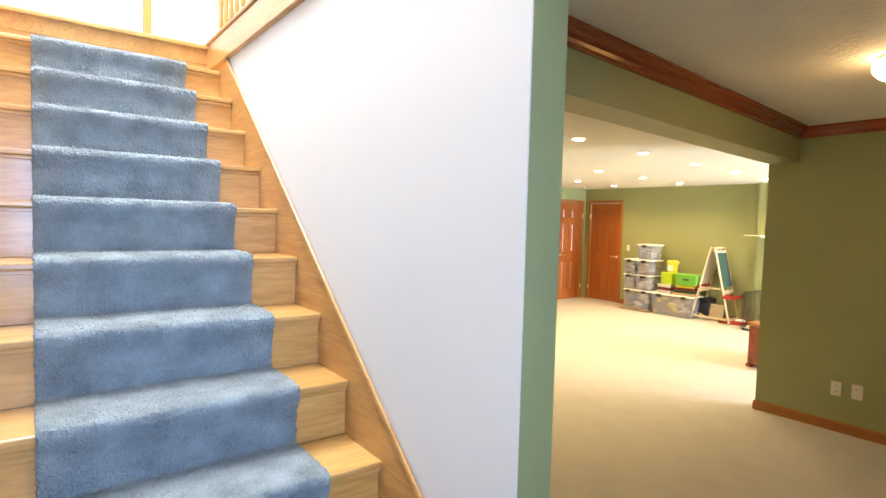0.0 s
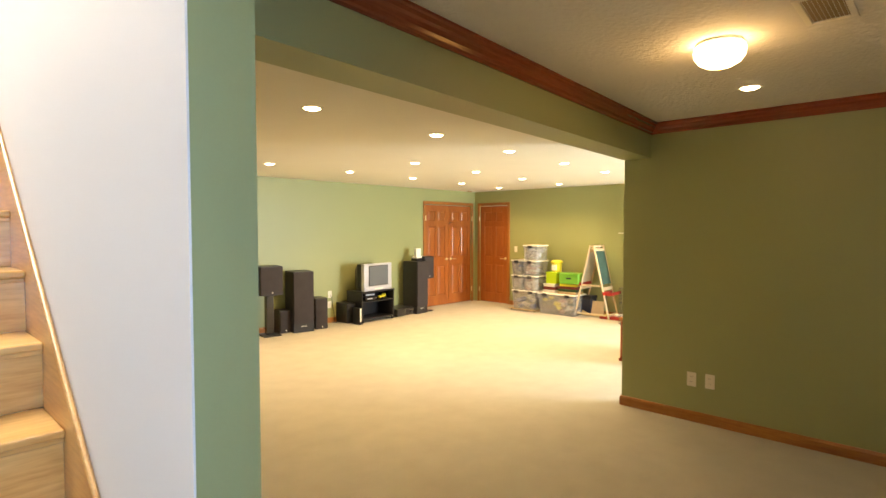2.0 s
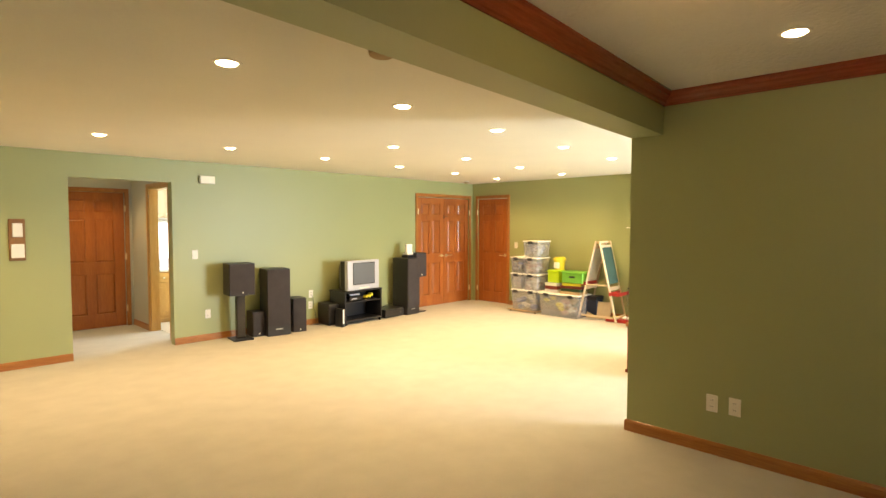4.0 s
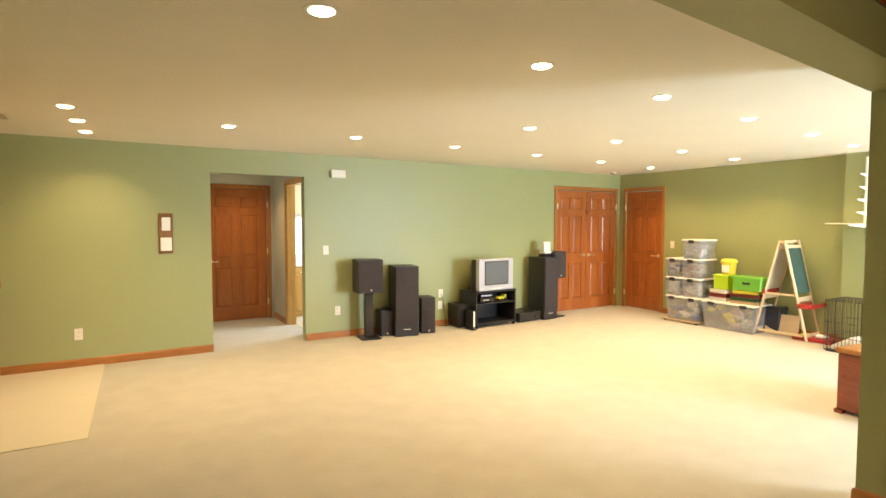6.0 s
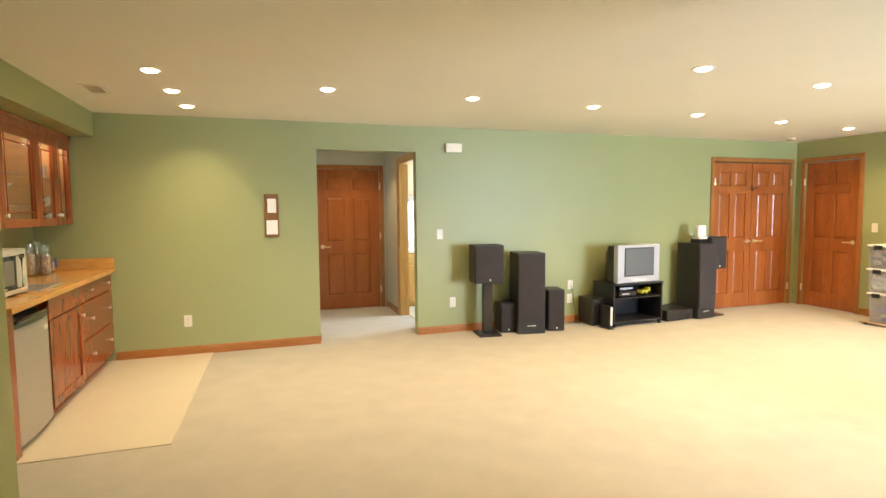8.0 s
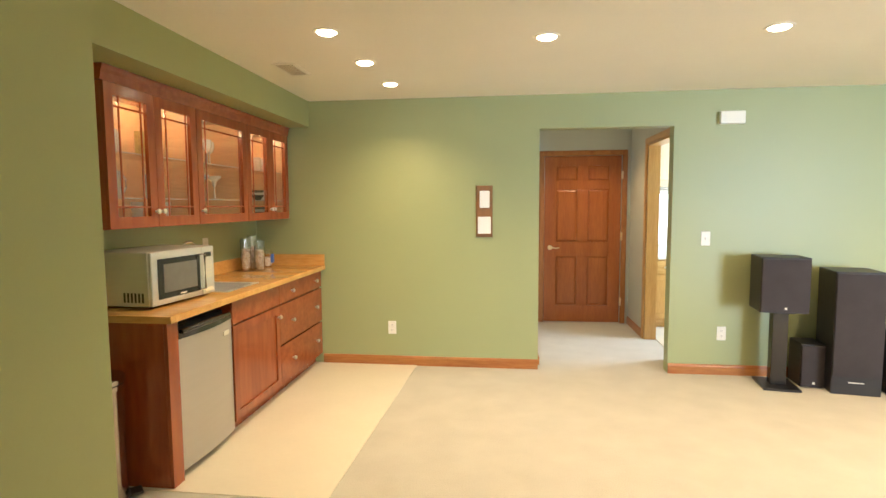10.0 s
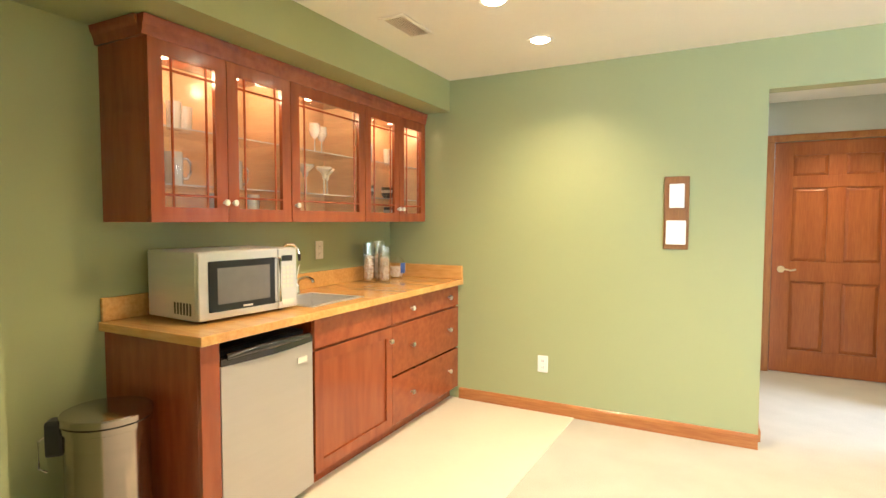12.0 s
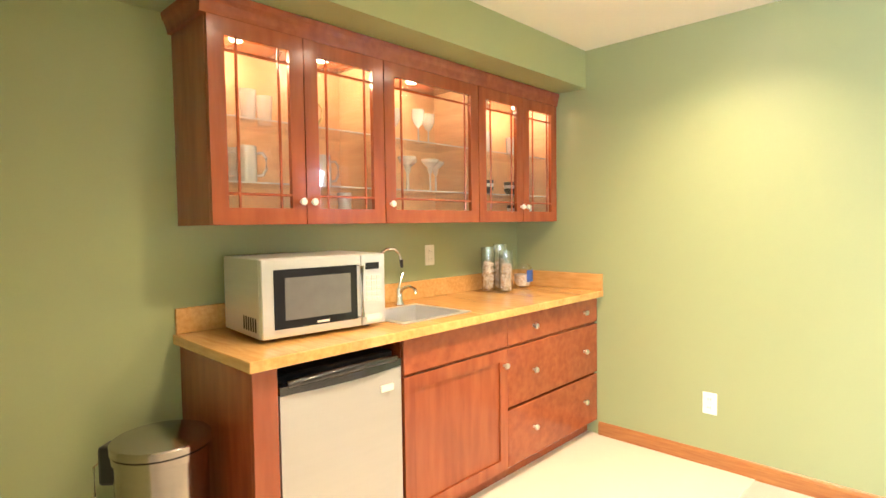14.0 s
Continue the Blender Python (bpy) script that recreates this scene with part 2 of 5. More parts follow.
def beam(bm, a, b, w, h, up=(0, 0, 1), bev=0.0):
    """A straight bar from a to b, w wide and h thick."""
    a, b = Vector(a), Vector(b)
    d = (b - a)
    z = d.normalized()
    x = Vector(up).cross(z)
    if x.length < 1e-4:
        x = Vector((1, 0, 0))
    x.normalize()
    y = z.cross(x)
    m = Matrix((x, y, z)).transposed().to_4x4()
    m.translation = (a + b) / 2
    r = bmesh.ops.create_cube(bm, size=1, matrix=m @ Matrix.Diagonal((w, h, d.length, 1)))
    if bev:
        bmesh.ops.bevel(bm, geom=list({e for v in r["verts"] for e in v.link_edges}), offset=bev, segments=1, affect="EDGES")
    return bm


def cyl(bm, a, b, r0, r1=None, seg=20):
    a, b = Vector(a), Vector(b)
    q = (b - a).to_track_quat("Z", "Y").to_matrix().to_4x4()
    q.translation = (a + b) / 2
    bmesh.ops.create_cone(bm, cap_ends=True, segments=seg, radius1=r0, radius2=r0 if r1 is None else r1, depth=(b - a).length, matrix=q)
    return bm


def lathe(bm, profile, seg=24, at=(0, 0, 0), m=None):
    """Turns (radius, height) pairs round z."""
    m = m or Matrix.Identity(4)
    rings = []
    for r, z in profile:
        if r < 1e-5:
            rings.append([bm.verts.new(m @ Vector((at[0], at[1], at[2] + z)))])
        else:
            rings.append([bm.verts.new(m @ Vector((at[0] + r * math.cos(k * math.tau / seg), at[1] + r * math.sin(k * math.tau / seg), at[2] + z))) for k in range(seg)])
    for p, q in zip(rings, rings[1:]):
        for k in range(seg):
            j = (k + 1) % seg
            if len(p) == 1 and len(q) > 1:
                bm.faces.new((p[0], q[j], q[k]))
            elif len(q) == 1 and len(p) > 1:
                bm.faces.new((p[k], p[j], q[0]))
            elif len(p) > 1:
                bm.faces.new((p[k], p[j], q[j], q[k]))
    return bm


def pipe(bm, pts, r, seg=10):
    """A round pipe along points."""
    pts = [Vector(p) for p in pts]
    rings = []
    for i, p in enumerate(pts):
        d = (pts[min(i + 1, len(pts) - 1)] - pts[max(i - 1, 0)]).normalized()
        q = d.to_track_quat("Z", "Y")
        rings.append([bm.verts.new(p + q @ Vector((r * math.cos(k * math.tau / seg), r * math.sin(k * math.tau / seg), 0))) for k in range(seg)])
    for a, b in zip(rings, rings[1:]):
        for k in range(seg):
            j = (k + 1) % seg
            bm.faces.new((a[k], a[j], b[j], b[k]))
    bm.faces.new(rings[0][::-1])
    bm.faces.new(rings[-1])
    return bm


def prism(bm, outline, axis, lo, hi):
    """Extrudes an outline. axis 0: outline in (y, z); axis 1: in (x, z); axis 2: in (x, y)."""
    def at(p, v):
        return {0: (v, p[0], p[1]), 1: (p[0], v, p[1]), 2: (p[0], p[1], v)}[axis]
    a = [bm.verts.new(at(p, lo)) for p in outline]
    b = [bm.verts.new(at(p, hi)) for p in outline]
    n = len(outline)
    bm.faces.new(a)
    bm.faces.new(b[::-1])
    for k in range(n):
        bm.faces.new((a[k], b[k], b[(k + 1) % n], a[(k + 1) % n]))
    bmesh.ops.recalc_face_normals(bm, faces=bm.faces)
    return bm


def part(name, bm, mat, parent, label="", smooth=False, kind=""):
    me = bpy.data.meshes.new(name)
    bmesh.ops.recalc_face_normals(bm, faces=bm.faces)
    bm.to_mesh(me)
    bm.free()
    me.materials.append(mat)
    if smooth:
        me.polygons.foreach_set("use_smooth", [True] * len(me.polygons))
        me.set_sharp_from_angle(angle=radians(35))
    ob = new(name, me)
    if parent:
        ob.parent = parent
    return tagged(ob, label=label, kind=kind)


def B():
    return bmesh.new()


def thing(name, m, label, category, group="", kind=""):
    ob = new(name)
    ob.matrix_basis = m
    ob.empty_display_size = 0.1
    return tagged(ob, label, category, group, kind)


def structure(name, bm, mat, label="", smooth=False):
    return part(name, bm, mat, None, label, smooth, kind="structure")


# ---- shell ----
YT, XF = 7.57, 10.05          # wall with the television, wall at the far end
XB = 0.70                     # back of the bar alcove
XS0, XS1 = 1.462, 1.583        # stair wall
YS = 1.045                    # end of the stair wall
XD, YB0, YB1 = 5.655, 1.975, 2.205   # near dark wall, beam
ZC, ZE, ZBM = 2.34, 2.455, 2.172    # ceilings, beam underside
YBW = 1.66                    # beam's end at the stair wall, slanted to fit the camera's view
YAL = 4.63                    # near side of the alcove
RISE, RUN, NOSE9 = 0.2057, 0.2437, 2.86
ZU, YS0 = 2.674, -1.6          # upper floor, wall behind the walk


def floor_sheet():
    b = B()
    box(b, 0.2, YS0 - 0.12, -0.12, XF + 0.3, YT + 0.12, 0)
    box(b, 3.0, YT + 0.12, -0.12, 6.3, 9.9, 0)
    structure("floor", b, CARPET, "beige cut-pile carpet floor")
    b = B()
    prism(b, [(XB, 5.345), (2.10, 5.335), (2.165, YT - 0.001), (XB, YT - 0.001)], 2, 0.0, 0.006)
    structure("floor_vinyl", b, VINYL, "cream sheet vinyl in front of the bar")


floor_sheet()
# wall with the hall opening
b = B()
T = 0.12
box(b, XB - T, YT, 0, 3.228, YT + T, ZC)
box(b, 3.228, YT, 2.06, 4.31, YT + T, ZC)
box(b, 4.31, YT, 0, 8.53, YT + T, ZC)
box(b, 8.53, YT, 2.04, 9.93, YT + T, ZC)
box(b, 9.93, YT, 0, XF + T, YT + T, ZC)
structure("wall_north", b, SAGE, "sage green painted wall behind the television")
b = B()
box(b, XF, 7.42, 0, XF + T, YT, ZC)
box(b, XF, 6.69, 2.04, XF + T, 7.42, ZC)
box(b, XF, 4.02, 0, XF + T, 6.69, ZC)
box(b, 9.90, YS0, 0, XF + T, 4.02, ZC)
structure("wall_east", b, SAGE, "sage green painted wall with a shallow jog")
b = B()
box(b, XD, YS0, 0, XD + T, YB1, ZE)
structure("wall_divider", b, SAGE, "sage green partition wall")
b = B()
prism(b, [(XS1, YBW), (XD, YB0), (XD, YB1), (XS1, YBW + 0.22)], 2, ZBM, ZE)
structure("beam", b, SAGE, "sage green boxed beam under the ceiling")
# stair wall: painted sage outside and white towards the stair
b = B()
box(b, XS0 + 0.004, YS, 0, XS1, YAL, ZE)
structure("wall_stair", b, SAGE, "sage green wall beside the staircase")
b = B()
box(b, XS0, YS + 0.001, 0, XS0 + 0.004, YAL - 0.1, 2.52)
structure("wall_stair_lining", b, WHITE, "white painted side of the stair wall")
b = B()
box(b, XB - T, YAL - 0.1, 0, XS0, YAL, ZC)
box(b, XB - T, YAL, 0, XB, YT, ZC)
structure("wall_alcove", b, SAGE, "sage green walls of the bar alcove")
b = B()
box(b, XB, YAL, 2.117, 1.22, YT, ZC)
structure("soffit", b, SAGE, "sage green soffit above the wall cabinets")
# south walls: the room's window, and an unseen opening added for entry fill
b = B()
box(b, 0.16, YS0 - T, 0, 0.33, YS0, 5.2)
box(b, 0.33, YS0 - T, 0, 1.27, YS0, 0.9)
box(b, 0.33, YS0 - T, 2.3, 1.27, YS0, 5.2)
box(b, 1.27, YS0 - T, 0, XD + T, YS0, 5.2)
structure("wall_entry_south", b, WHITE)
b = B()
box(b, XD + T, YS0 - T, 0, 8.0, YS0, ZC)
box(b, 8.0, YS0 - T, 0, 9.9, YS0, 0.2)
box(b, 8.0, YS0 - T, 2.2, 9.9, YS0, ZC)
box(b, 9.9, YS0 - T, 0, XF + T, YS0, ZC)
structure("wall_south", b, SAGE)
b = B()
for x in (8.0, 8.92, 9.84):
    box(b, x, YS0 - 0.09, 0.26, x + 0.06, YS0 - 0.03, 2.14)
box(b, 8.0, YS0 - 0.09, 0.20, 9.9, YS0 - 0.03, 0.26)
box(b, 8.0, YS0 - 0.09, 2.14, 9.9, YS0 - 0.03, 2.2)
structure("window_1", b, WHITE)
# frame of the opening added to go with the entry fill
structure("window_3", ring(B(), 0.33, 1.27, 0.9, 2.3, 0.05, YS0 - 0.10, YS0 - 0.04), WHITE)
# ceilings
b = B()
box(b, XB - T, YAL, ZC, XS1, YT + T, ZC + 0.1)
prism(b, [(XS1, YBW + 0.08), (XD + T, YB0 + 0.08), (XD + T, YT + T), (XS1, YT + T)], 2, ZC, ZC + 0.1)
box(b, XD + T, YB1, ZC, XF + 0.3, YT + T, ZC + 0.1)
box(b, XD + T, YS0 - T, ZC, XF + 0.3, YB1, ZC + 0.1)
structure("ceiling", b, CEIL, "white lightly textured ceiling with recessed lamps")
b = B()
prism(b, [(XS1, YS0), (XD + T, YS0), (XD + T, YB1), (XD, YB1), (XS1, YBW + 0.15)], 2, ZE, ZE + 0.1)
box(b, XS0 + 0.004, YS0, ZE, XS1, YS, ZE + 0.1)
structure("ceiling_entry", b, CEIL_ROUGH, "stippled cream ceiling of the entry")
# stairwell and upper floor
b = B()
box(b, 0.16, YS0, 0, 0.28, 3.95, 5.2)
box(b, 0.16, 3.95, 0, 0.28, 5.1, ZU - 0.12)
structure("wall_stairwell", b, WHITE)
b = B()
box(b, -0.9, 5.0, ZU, 4.0, 5.1, 5.2)
box(b, -1.0, 3.85, ZU, -0.9, 5.1, 5.2)
box(b, -0.9, 3.85, ZU, 0.16, 3.95, 5.2)
box(b, 3.9, YS0, ZU, 4.0, 5.0, 5.2)
structure("wall_upper", b, WHITE, "white wall of the upper landing")
b = B()
box(b, 0.16, YS0 - T, 5.2, 4.0, 5.1, 5.3)
box(b, -1.0, 3.85, 5.2, 0.16, 5.1, 5.3)
structure("ceiling_upper", b, CEIL)
b = B()
box(b, XS0 + 0.03, YS0, ZU - 0.115, 4.0, 5.1, ZU - 0.001)
box(b, 0.28, NOSE9 + 4 * RUN + 0.02, ZU - 0.115, XS0 + 0.03, 5.1, ZU - 0.001)
box(b, -1.0, 3.95, ZU - 0.115, 0.28, 5.1, ZU - 0.001)
structure("floor_upper", b, OAK_Y, "oak floor of the upper landing")


# ---- mouldings ----
def moulding(name, prof, axis, lo, hi, mat, label):
    b = B()
    prism(b, prof, axis, lo, hi)
    return structure(name, b, mat, label)


BH = 0.085


def base_x(x0, x1, y, side):
    """Baseboard along x; side -1: it stands towards -y of the wall face y."""
    p = [(y, 0), (y + side * 0.014, 0), (y + side * 0.014, BH - 0.02), (y + side * 0.009, BH - 0.006), (y + side * 0.004, BH), (y, BH)]
    moulding("baseboard", p, 0, x0, x1, TRIM_X, "cherry-stained wooden baseboard")


def base_y(y0, y1, x, side):
    p = [(x, 0), (x + side * 0.014, 0), (x + side * 0.014, BH - 0.02), (x + side * 0.009, BH - 0.006), (x + side * 0.004, BH), (x, BH)]
    moulding("baseboard", p, 1, y0, y1, TRIM_Y, "cherry-stained wooden baseboard")


base_x(1.31, 3.228, YT, -1)
base_x(4.31, 8.46, YT, -1)
base_y(4.02, 6.62, XF, -1)
base_y(YS0, 4.02, 9.90, -1)
base_y(YS0, YB1, XD, -1)
base_x(XD - 0.014, XD + T + 0.014, YB1, 1)
base_y(YS0, YB1, XD + T, 1)
base_y(YS, YAL, XS1, 1)
base_y(YAL, 5.36, XB, 1)
base_x(XB, XS0, YAL, 1)
base_y(YT + T, 9.5, 3.235, 1)
base_y(8.80, 9.5, 4.40, -1)


def crown_prof(s, v, z):
    """Crown moulding against a wall face at v, standing out by s."""
    k = 1 if s > 0 else -1
    return [(v, z), (v, z - 0.086), (v + k * 0.010, z - 0.086), (v + k * 0.014, z - 0.077), (v + k * 0.024, z - 0.071),
            (v + k * 0.030, z - 0.055), (v + k * 0.046, z - 0.040), (v + k * 0.060, z - 0.032), (v + k * 0.068, z - 0.018), (v + k * 0.078, z - 0.012), (v + k * 0.078, z)]


cb_ = moulding("crown", crown_prof(-1, 0, ZE - 0.001), 0, -4.09, 0.0, CROWN_X, "dark cherry crown moulding")
cb_.matrix_basis = pose(XD, YB0, 0, 0, 0, math.degrees(math.atan2(YB0 - YBW, XD - XS1)))
moulding("crown", crown_prof(-1, XD, ZE - 0.001), 1, YS0, YB0, CROWN_Y, "dark cherry crown moulding")
moulding("crown", crown_prof(1, XS1, ZE - 0.001), 1, YS, YBW, CROWN_Y, "dark cherry crown moulding")


# ---- doors ----
def six_panel(parent, w, h, name="door_leaf", t=0.035):
    """A six-panel leaf in its own coordinates: x 0..w, front towards -y at y 0."""
    st, cs = 0.115 * w / 0.76, 0.10 * w / 0.76
    rows = [(0.20, 0.80), (0.97, 1.60), (1.70, h - 0.115)]
    b = B()
    box(b, 0, 0, 0, st, t, h, 0.002)
    box(b, w - st, 0, 0, w, t, h, 0.002)
    for z0, z1 in zip([0] + [r[1] for r in rows], [r[0] for r in rows] + [h]):
        box(b, st, 0, z0, w - st, t, z1, 0.002)
    for z0, z1 in rows:
        box(b, w / 2 - cs / 2, 0.0005, z0, w / 2 + cs / 2, t - 0.0005, z1, 0.002)
    leaf = part(name, b, DOORWOOD, parent)
    pw = (w - 2 * st - cs) / 2
    for z0, z1 in rows:
        for x0 in (st, w / 2 + cs / 2):
            b = B()
            box(b, x0, 0.015, z0, x0 + pw, t - 0.004, z1)
            ins = 0.028
            outer = [(x0 + 0.006, z0 + 0.006), (x0 + pw - 0.006, z0 + 0.006), (x0 + pw - 0.006, z1 - 0.006), (x0 + 0.006, z1 - 0.006)]
            inner = [(x0 + ins, z0 + ins), (x0 + pw - ins, z0 + ins), (x0 + pw - ins, z1 - ins), (x0 + ins, z1 - ins)]
            vo = [b.verts.new((p[0], 0.0149, p[1])) for p in outer]
            vi = [b.verts.new((p[0], 0.003, p[1])) for p in inner]
            b.faces.new(vi)
            for k in range(4):
                b.faces.new((vo[k], vo[(k + 1) % 4], vi[(k + 1) % 4], vi[k]))
            part("panel", b, DOORWOOD, leaf)
    return leaf


def casing(parent, w, h, mat=None, cw=0.06, label=""):
    """Casing round an opening x 0..w; front at y -0.016."""
    b = B()
    for x in (-cw, w):
        box(b, x, -0.016, 0, x + cw, 0, h, 0.004)
        box(b, x + 0.012, -0.020, 0, x + cw - 0.02, -0.016, h, 0.0015)
    box(b, -cw, -0.016, h, w + cw, 0, h + cw, 0.004)
    box(b, -cw + 0.012, -0.020, h + 0.02, w + cw - 0.012, -0.016, h + cw - 0.012, 0.0015)
    return part("casing", b, mat or TRIM_Z, parent, label)


def knob_set(leaf, x, z, lever=1, mat=None):
    b = B()
    cyl(b, (x, 0, z), (x, -0.010, z), 0.030, 0.026, 20)
    cyl(b, (x, -0.010, z), (x, -0.045, z), 0.010, 0.010, 12)
    pipe(b, [(x, -0.045, z), (x + lever * 0.03, -0.050, z + 0.002), (x + lever * 0.07, -0.050, z - 0.006), (x + lever * 0.105, -0.047, z + 0.004)], 0.008, 10)
    part("door_handle", b, mat or BRASS, leaf, "brass lever handle", True)


def hinges(parent, x, zs, mat=None):
    for z in zs:
        b = B()
        box(b, x - 0.012, -0.021, z, x + 0.012, -0.014, z + 0.09)
        cyl(b, (x, -0.024, z - 0.004), (x, -0.024, z + 0.094), 0.006, 0.006, 10)
        part("hinge", b, mat or BRASS, parent, "brass hinge")


# double door in the wall with the television
d = thing("door_1", pose(8.53, YT, 0), "closed pair of six-panel cherry doors", "double door", kind="structure")
casing(d, 1.40, 2.04, label="cherry-stained casing")
for side in (0, 1):
    holder = six_panel(d, 0.692, 2.02)
    holder.matrix_basis = pose(0.004 + side * 0.70, 0.012, 0.008)
    knob_set(holder, 0.635 if side == 0 else 0.057, 0.93, -1 if side == 0 else 1)
for x in (0.0, 1.40):
    hinges(d, x, (0.22, 1.72))
b = B()
pipe(b, [(0.66, -0.005, 1.72), (0.655, -0.012, 1.66), (0.675, -0.014, 1.645), (0.70, -0.012, 1.68), (0.74, -0.012, 1.69), (0.78, -0.012, 1.68)], 0.006)
part("wreath_hook", b, BLACK, d, "black metal hook over the door gap")
# single door in the far wall
d = thing("door_2", pose(XF, 7.42, 0, 0, 0, -90), "closed six-panel cherry door", "door", kind="structure")
casing(d, 0.73, 2.04)
leaf = six_panel(d, 0.722, 2.02)
leaf.matrix_basis = pose(0.004, 0.012, 0.008)
knob_set(leaf, 0.665, 0.93, -1)
hinges(d, 0.0, (0.22, 1.72))
# hall behind the opening
for x0, y0, z0, x1, y1 in ((3.115, YT + T, 0, 3.235, 9.5), (3.115, 9.5, 0, 3.40, 9.62), (3.40, 9.5, 2.00, 4.30, 9.62), (4.30, 9.5, 0, 4.52, 9.62),
                           (4.40, 8.74, 0, 4.52, 9.5), (4.40, 7.95, 2.04, 4.52, 8.74), (4.40, YT + T, 0, 4.52, 7.95)):
    structure("wall_hall", box(B(), x0, y0, z0, x1, y1, ZC), HALLP, "pale grey-green wall of the short hall")
b = B()
box(b, 3.0, YT + T, ZC, 6.3, 9.9, ZC + 0.1)
structure("ceiling_hall", b, CEIL)
d = thing("door_3", pose(3.40, 9.5, 0), "closed six-panel cherry door at the end of the hall", "door", kind="structure")
casing(d, 0.90, 2.00)
leaf = six_panel(d, 0.89, 1.992)
leaf.matrix_basis = pose(0.005, 0.012, 0.006)
knob_set(leaf, 0.07, 0.90, 1)
hinges(d, 0.90, (0.22, 1.0, 1.72))
d = thing("door_4", pose(4.40, 8.74, 0, 0, 0, -90), "open doorway with golden oak casing and jamb", "doorway", kind="structure")
casing(d, 0.79, 2.04, OAK_Z)
b = B()
box(b, 0, 0, 0, 0.02, 0.12, 2.04)
box(b, 0.77, 0, 0, 0.79, 0.12, 2.04)
box(b, 0.02, 0, 2.02, 0.77, 0.12, 2.04)
part("jamb", b, OAK_Z, d)
# bathroom seen through it
b = B()
box(b, 6.1, YT + T, 0, 6.22, 9.62, 1.05)
box(b, 6.1, YT + T, 1.9, 6.22, 9.62, ZC)
box(b, 6.1, YT + T, 1.05, 6.22, 8.0, 1.9)
box(b, 6.1, 9.2, 1.05, 6.22, 9.62, 1.9)
box(b, 4.52, 9.75, 0, 6.1, 9.87, 0.92)
box(b, 4.52, 9.75, 1.60, 6.1, 9.87, ZC)
box(b, 4.52, 9.75, 0.92, 4.54, 9.87, 1.60)
box(b, 5.66, 9.75, 0.92, 6.1, 9.87, 1.60)
box(b, 4.40, 9.62, 0, 4.52, 9.87, ZC)
box(b, 6.1, 9.62, 0, 6.22, 9.87, ZC)
structure("wall_bath", b, WHITE)
b = B()
box(b, 4.52, YT + T, 0, 6.1, 9.75, 0.008)
structure("floor_bath", b, VINYL)


# ---- staircase ----
def nose(k):
    return NOSE9 + (k - 9) * RUN, RISE * k


def staircase():
    st = thing("staircase", pose(0, 0, 0), "oak staircase with closed risers and a blue carpet runner on it", "staircase", kind="structure")
    x0, x1 = 0.295, XS0 - 0.010
    for k in range(1, 14):
        y, z = nose(k)
        b = B()
        box(b, x0, y + 0.028, z - RISE + 0.001, x1, y + 0.044, z - 0.030)
        part("riser", b, OAK_X, st)
        if k < 13:
            b = B()
            box(b, x0, y, z - 0.024, x1, y + RUN + 0.03, z, 0.006, 2)
            box(b, x0, y + 0.012, z - 0.040, x1, y + 0.028, z - 0.0245, 0.003)
            part("tread", b, OAK_X, st)
    y, z = nose(13)
    b = B()
    box(b, x0, y, ZU - 0.026, XS0 + 0.025, y + 0.12, ZU + 0.001, 0.006, 2)
    part("landing_nosing", b, OAK_X, st)
    for xa, xb in ((0.281, 0.295), (XS0 - 0.010, XS0 - 0.0005)):
        b = B()
        yb = nose(13)[0] + 0.03
        g = RISE / RUN
        zb = nose(13)[1] - 0.01
        off = 0.15
        pts = [(nose(0)[0] - off / g, 0), (nose(0)[0] + 0.6, 0), (yb + 0.2, zb - 0.33), (yb + 0.2, zb), (nose(13)[0] - off / g, zb)]
        prism(b, pts, 0, xa, xb)
        part("skirt_board", b, OAK_Y, st)
        b = B()
        s = 1 if xa < 1 else -1
        xm = xb if s > 0 else xa
        for dx, dz, r in ((0.0, 0.0, 0.009), (0.003 * s, 0.015, 0.007)):
            cyl(b, (xm + dx, nose(0)[0] - off / g, 0.004 + dz), (xm + dx, nose(13)[0] - off / g, zb + dz), r, r, 10)
        part("skirt_bead", b, OAK_Y, st, smooth=True)


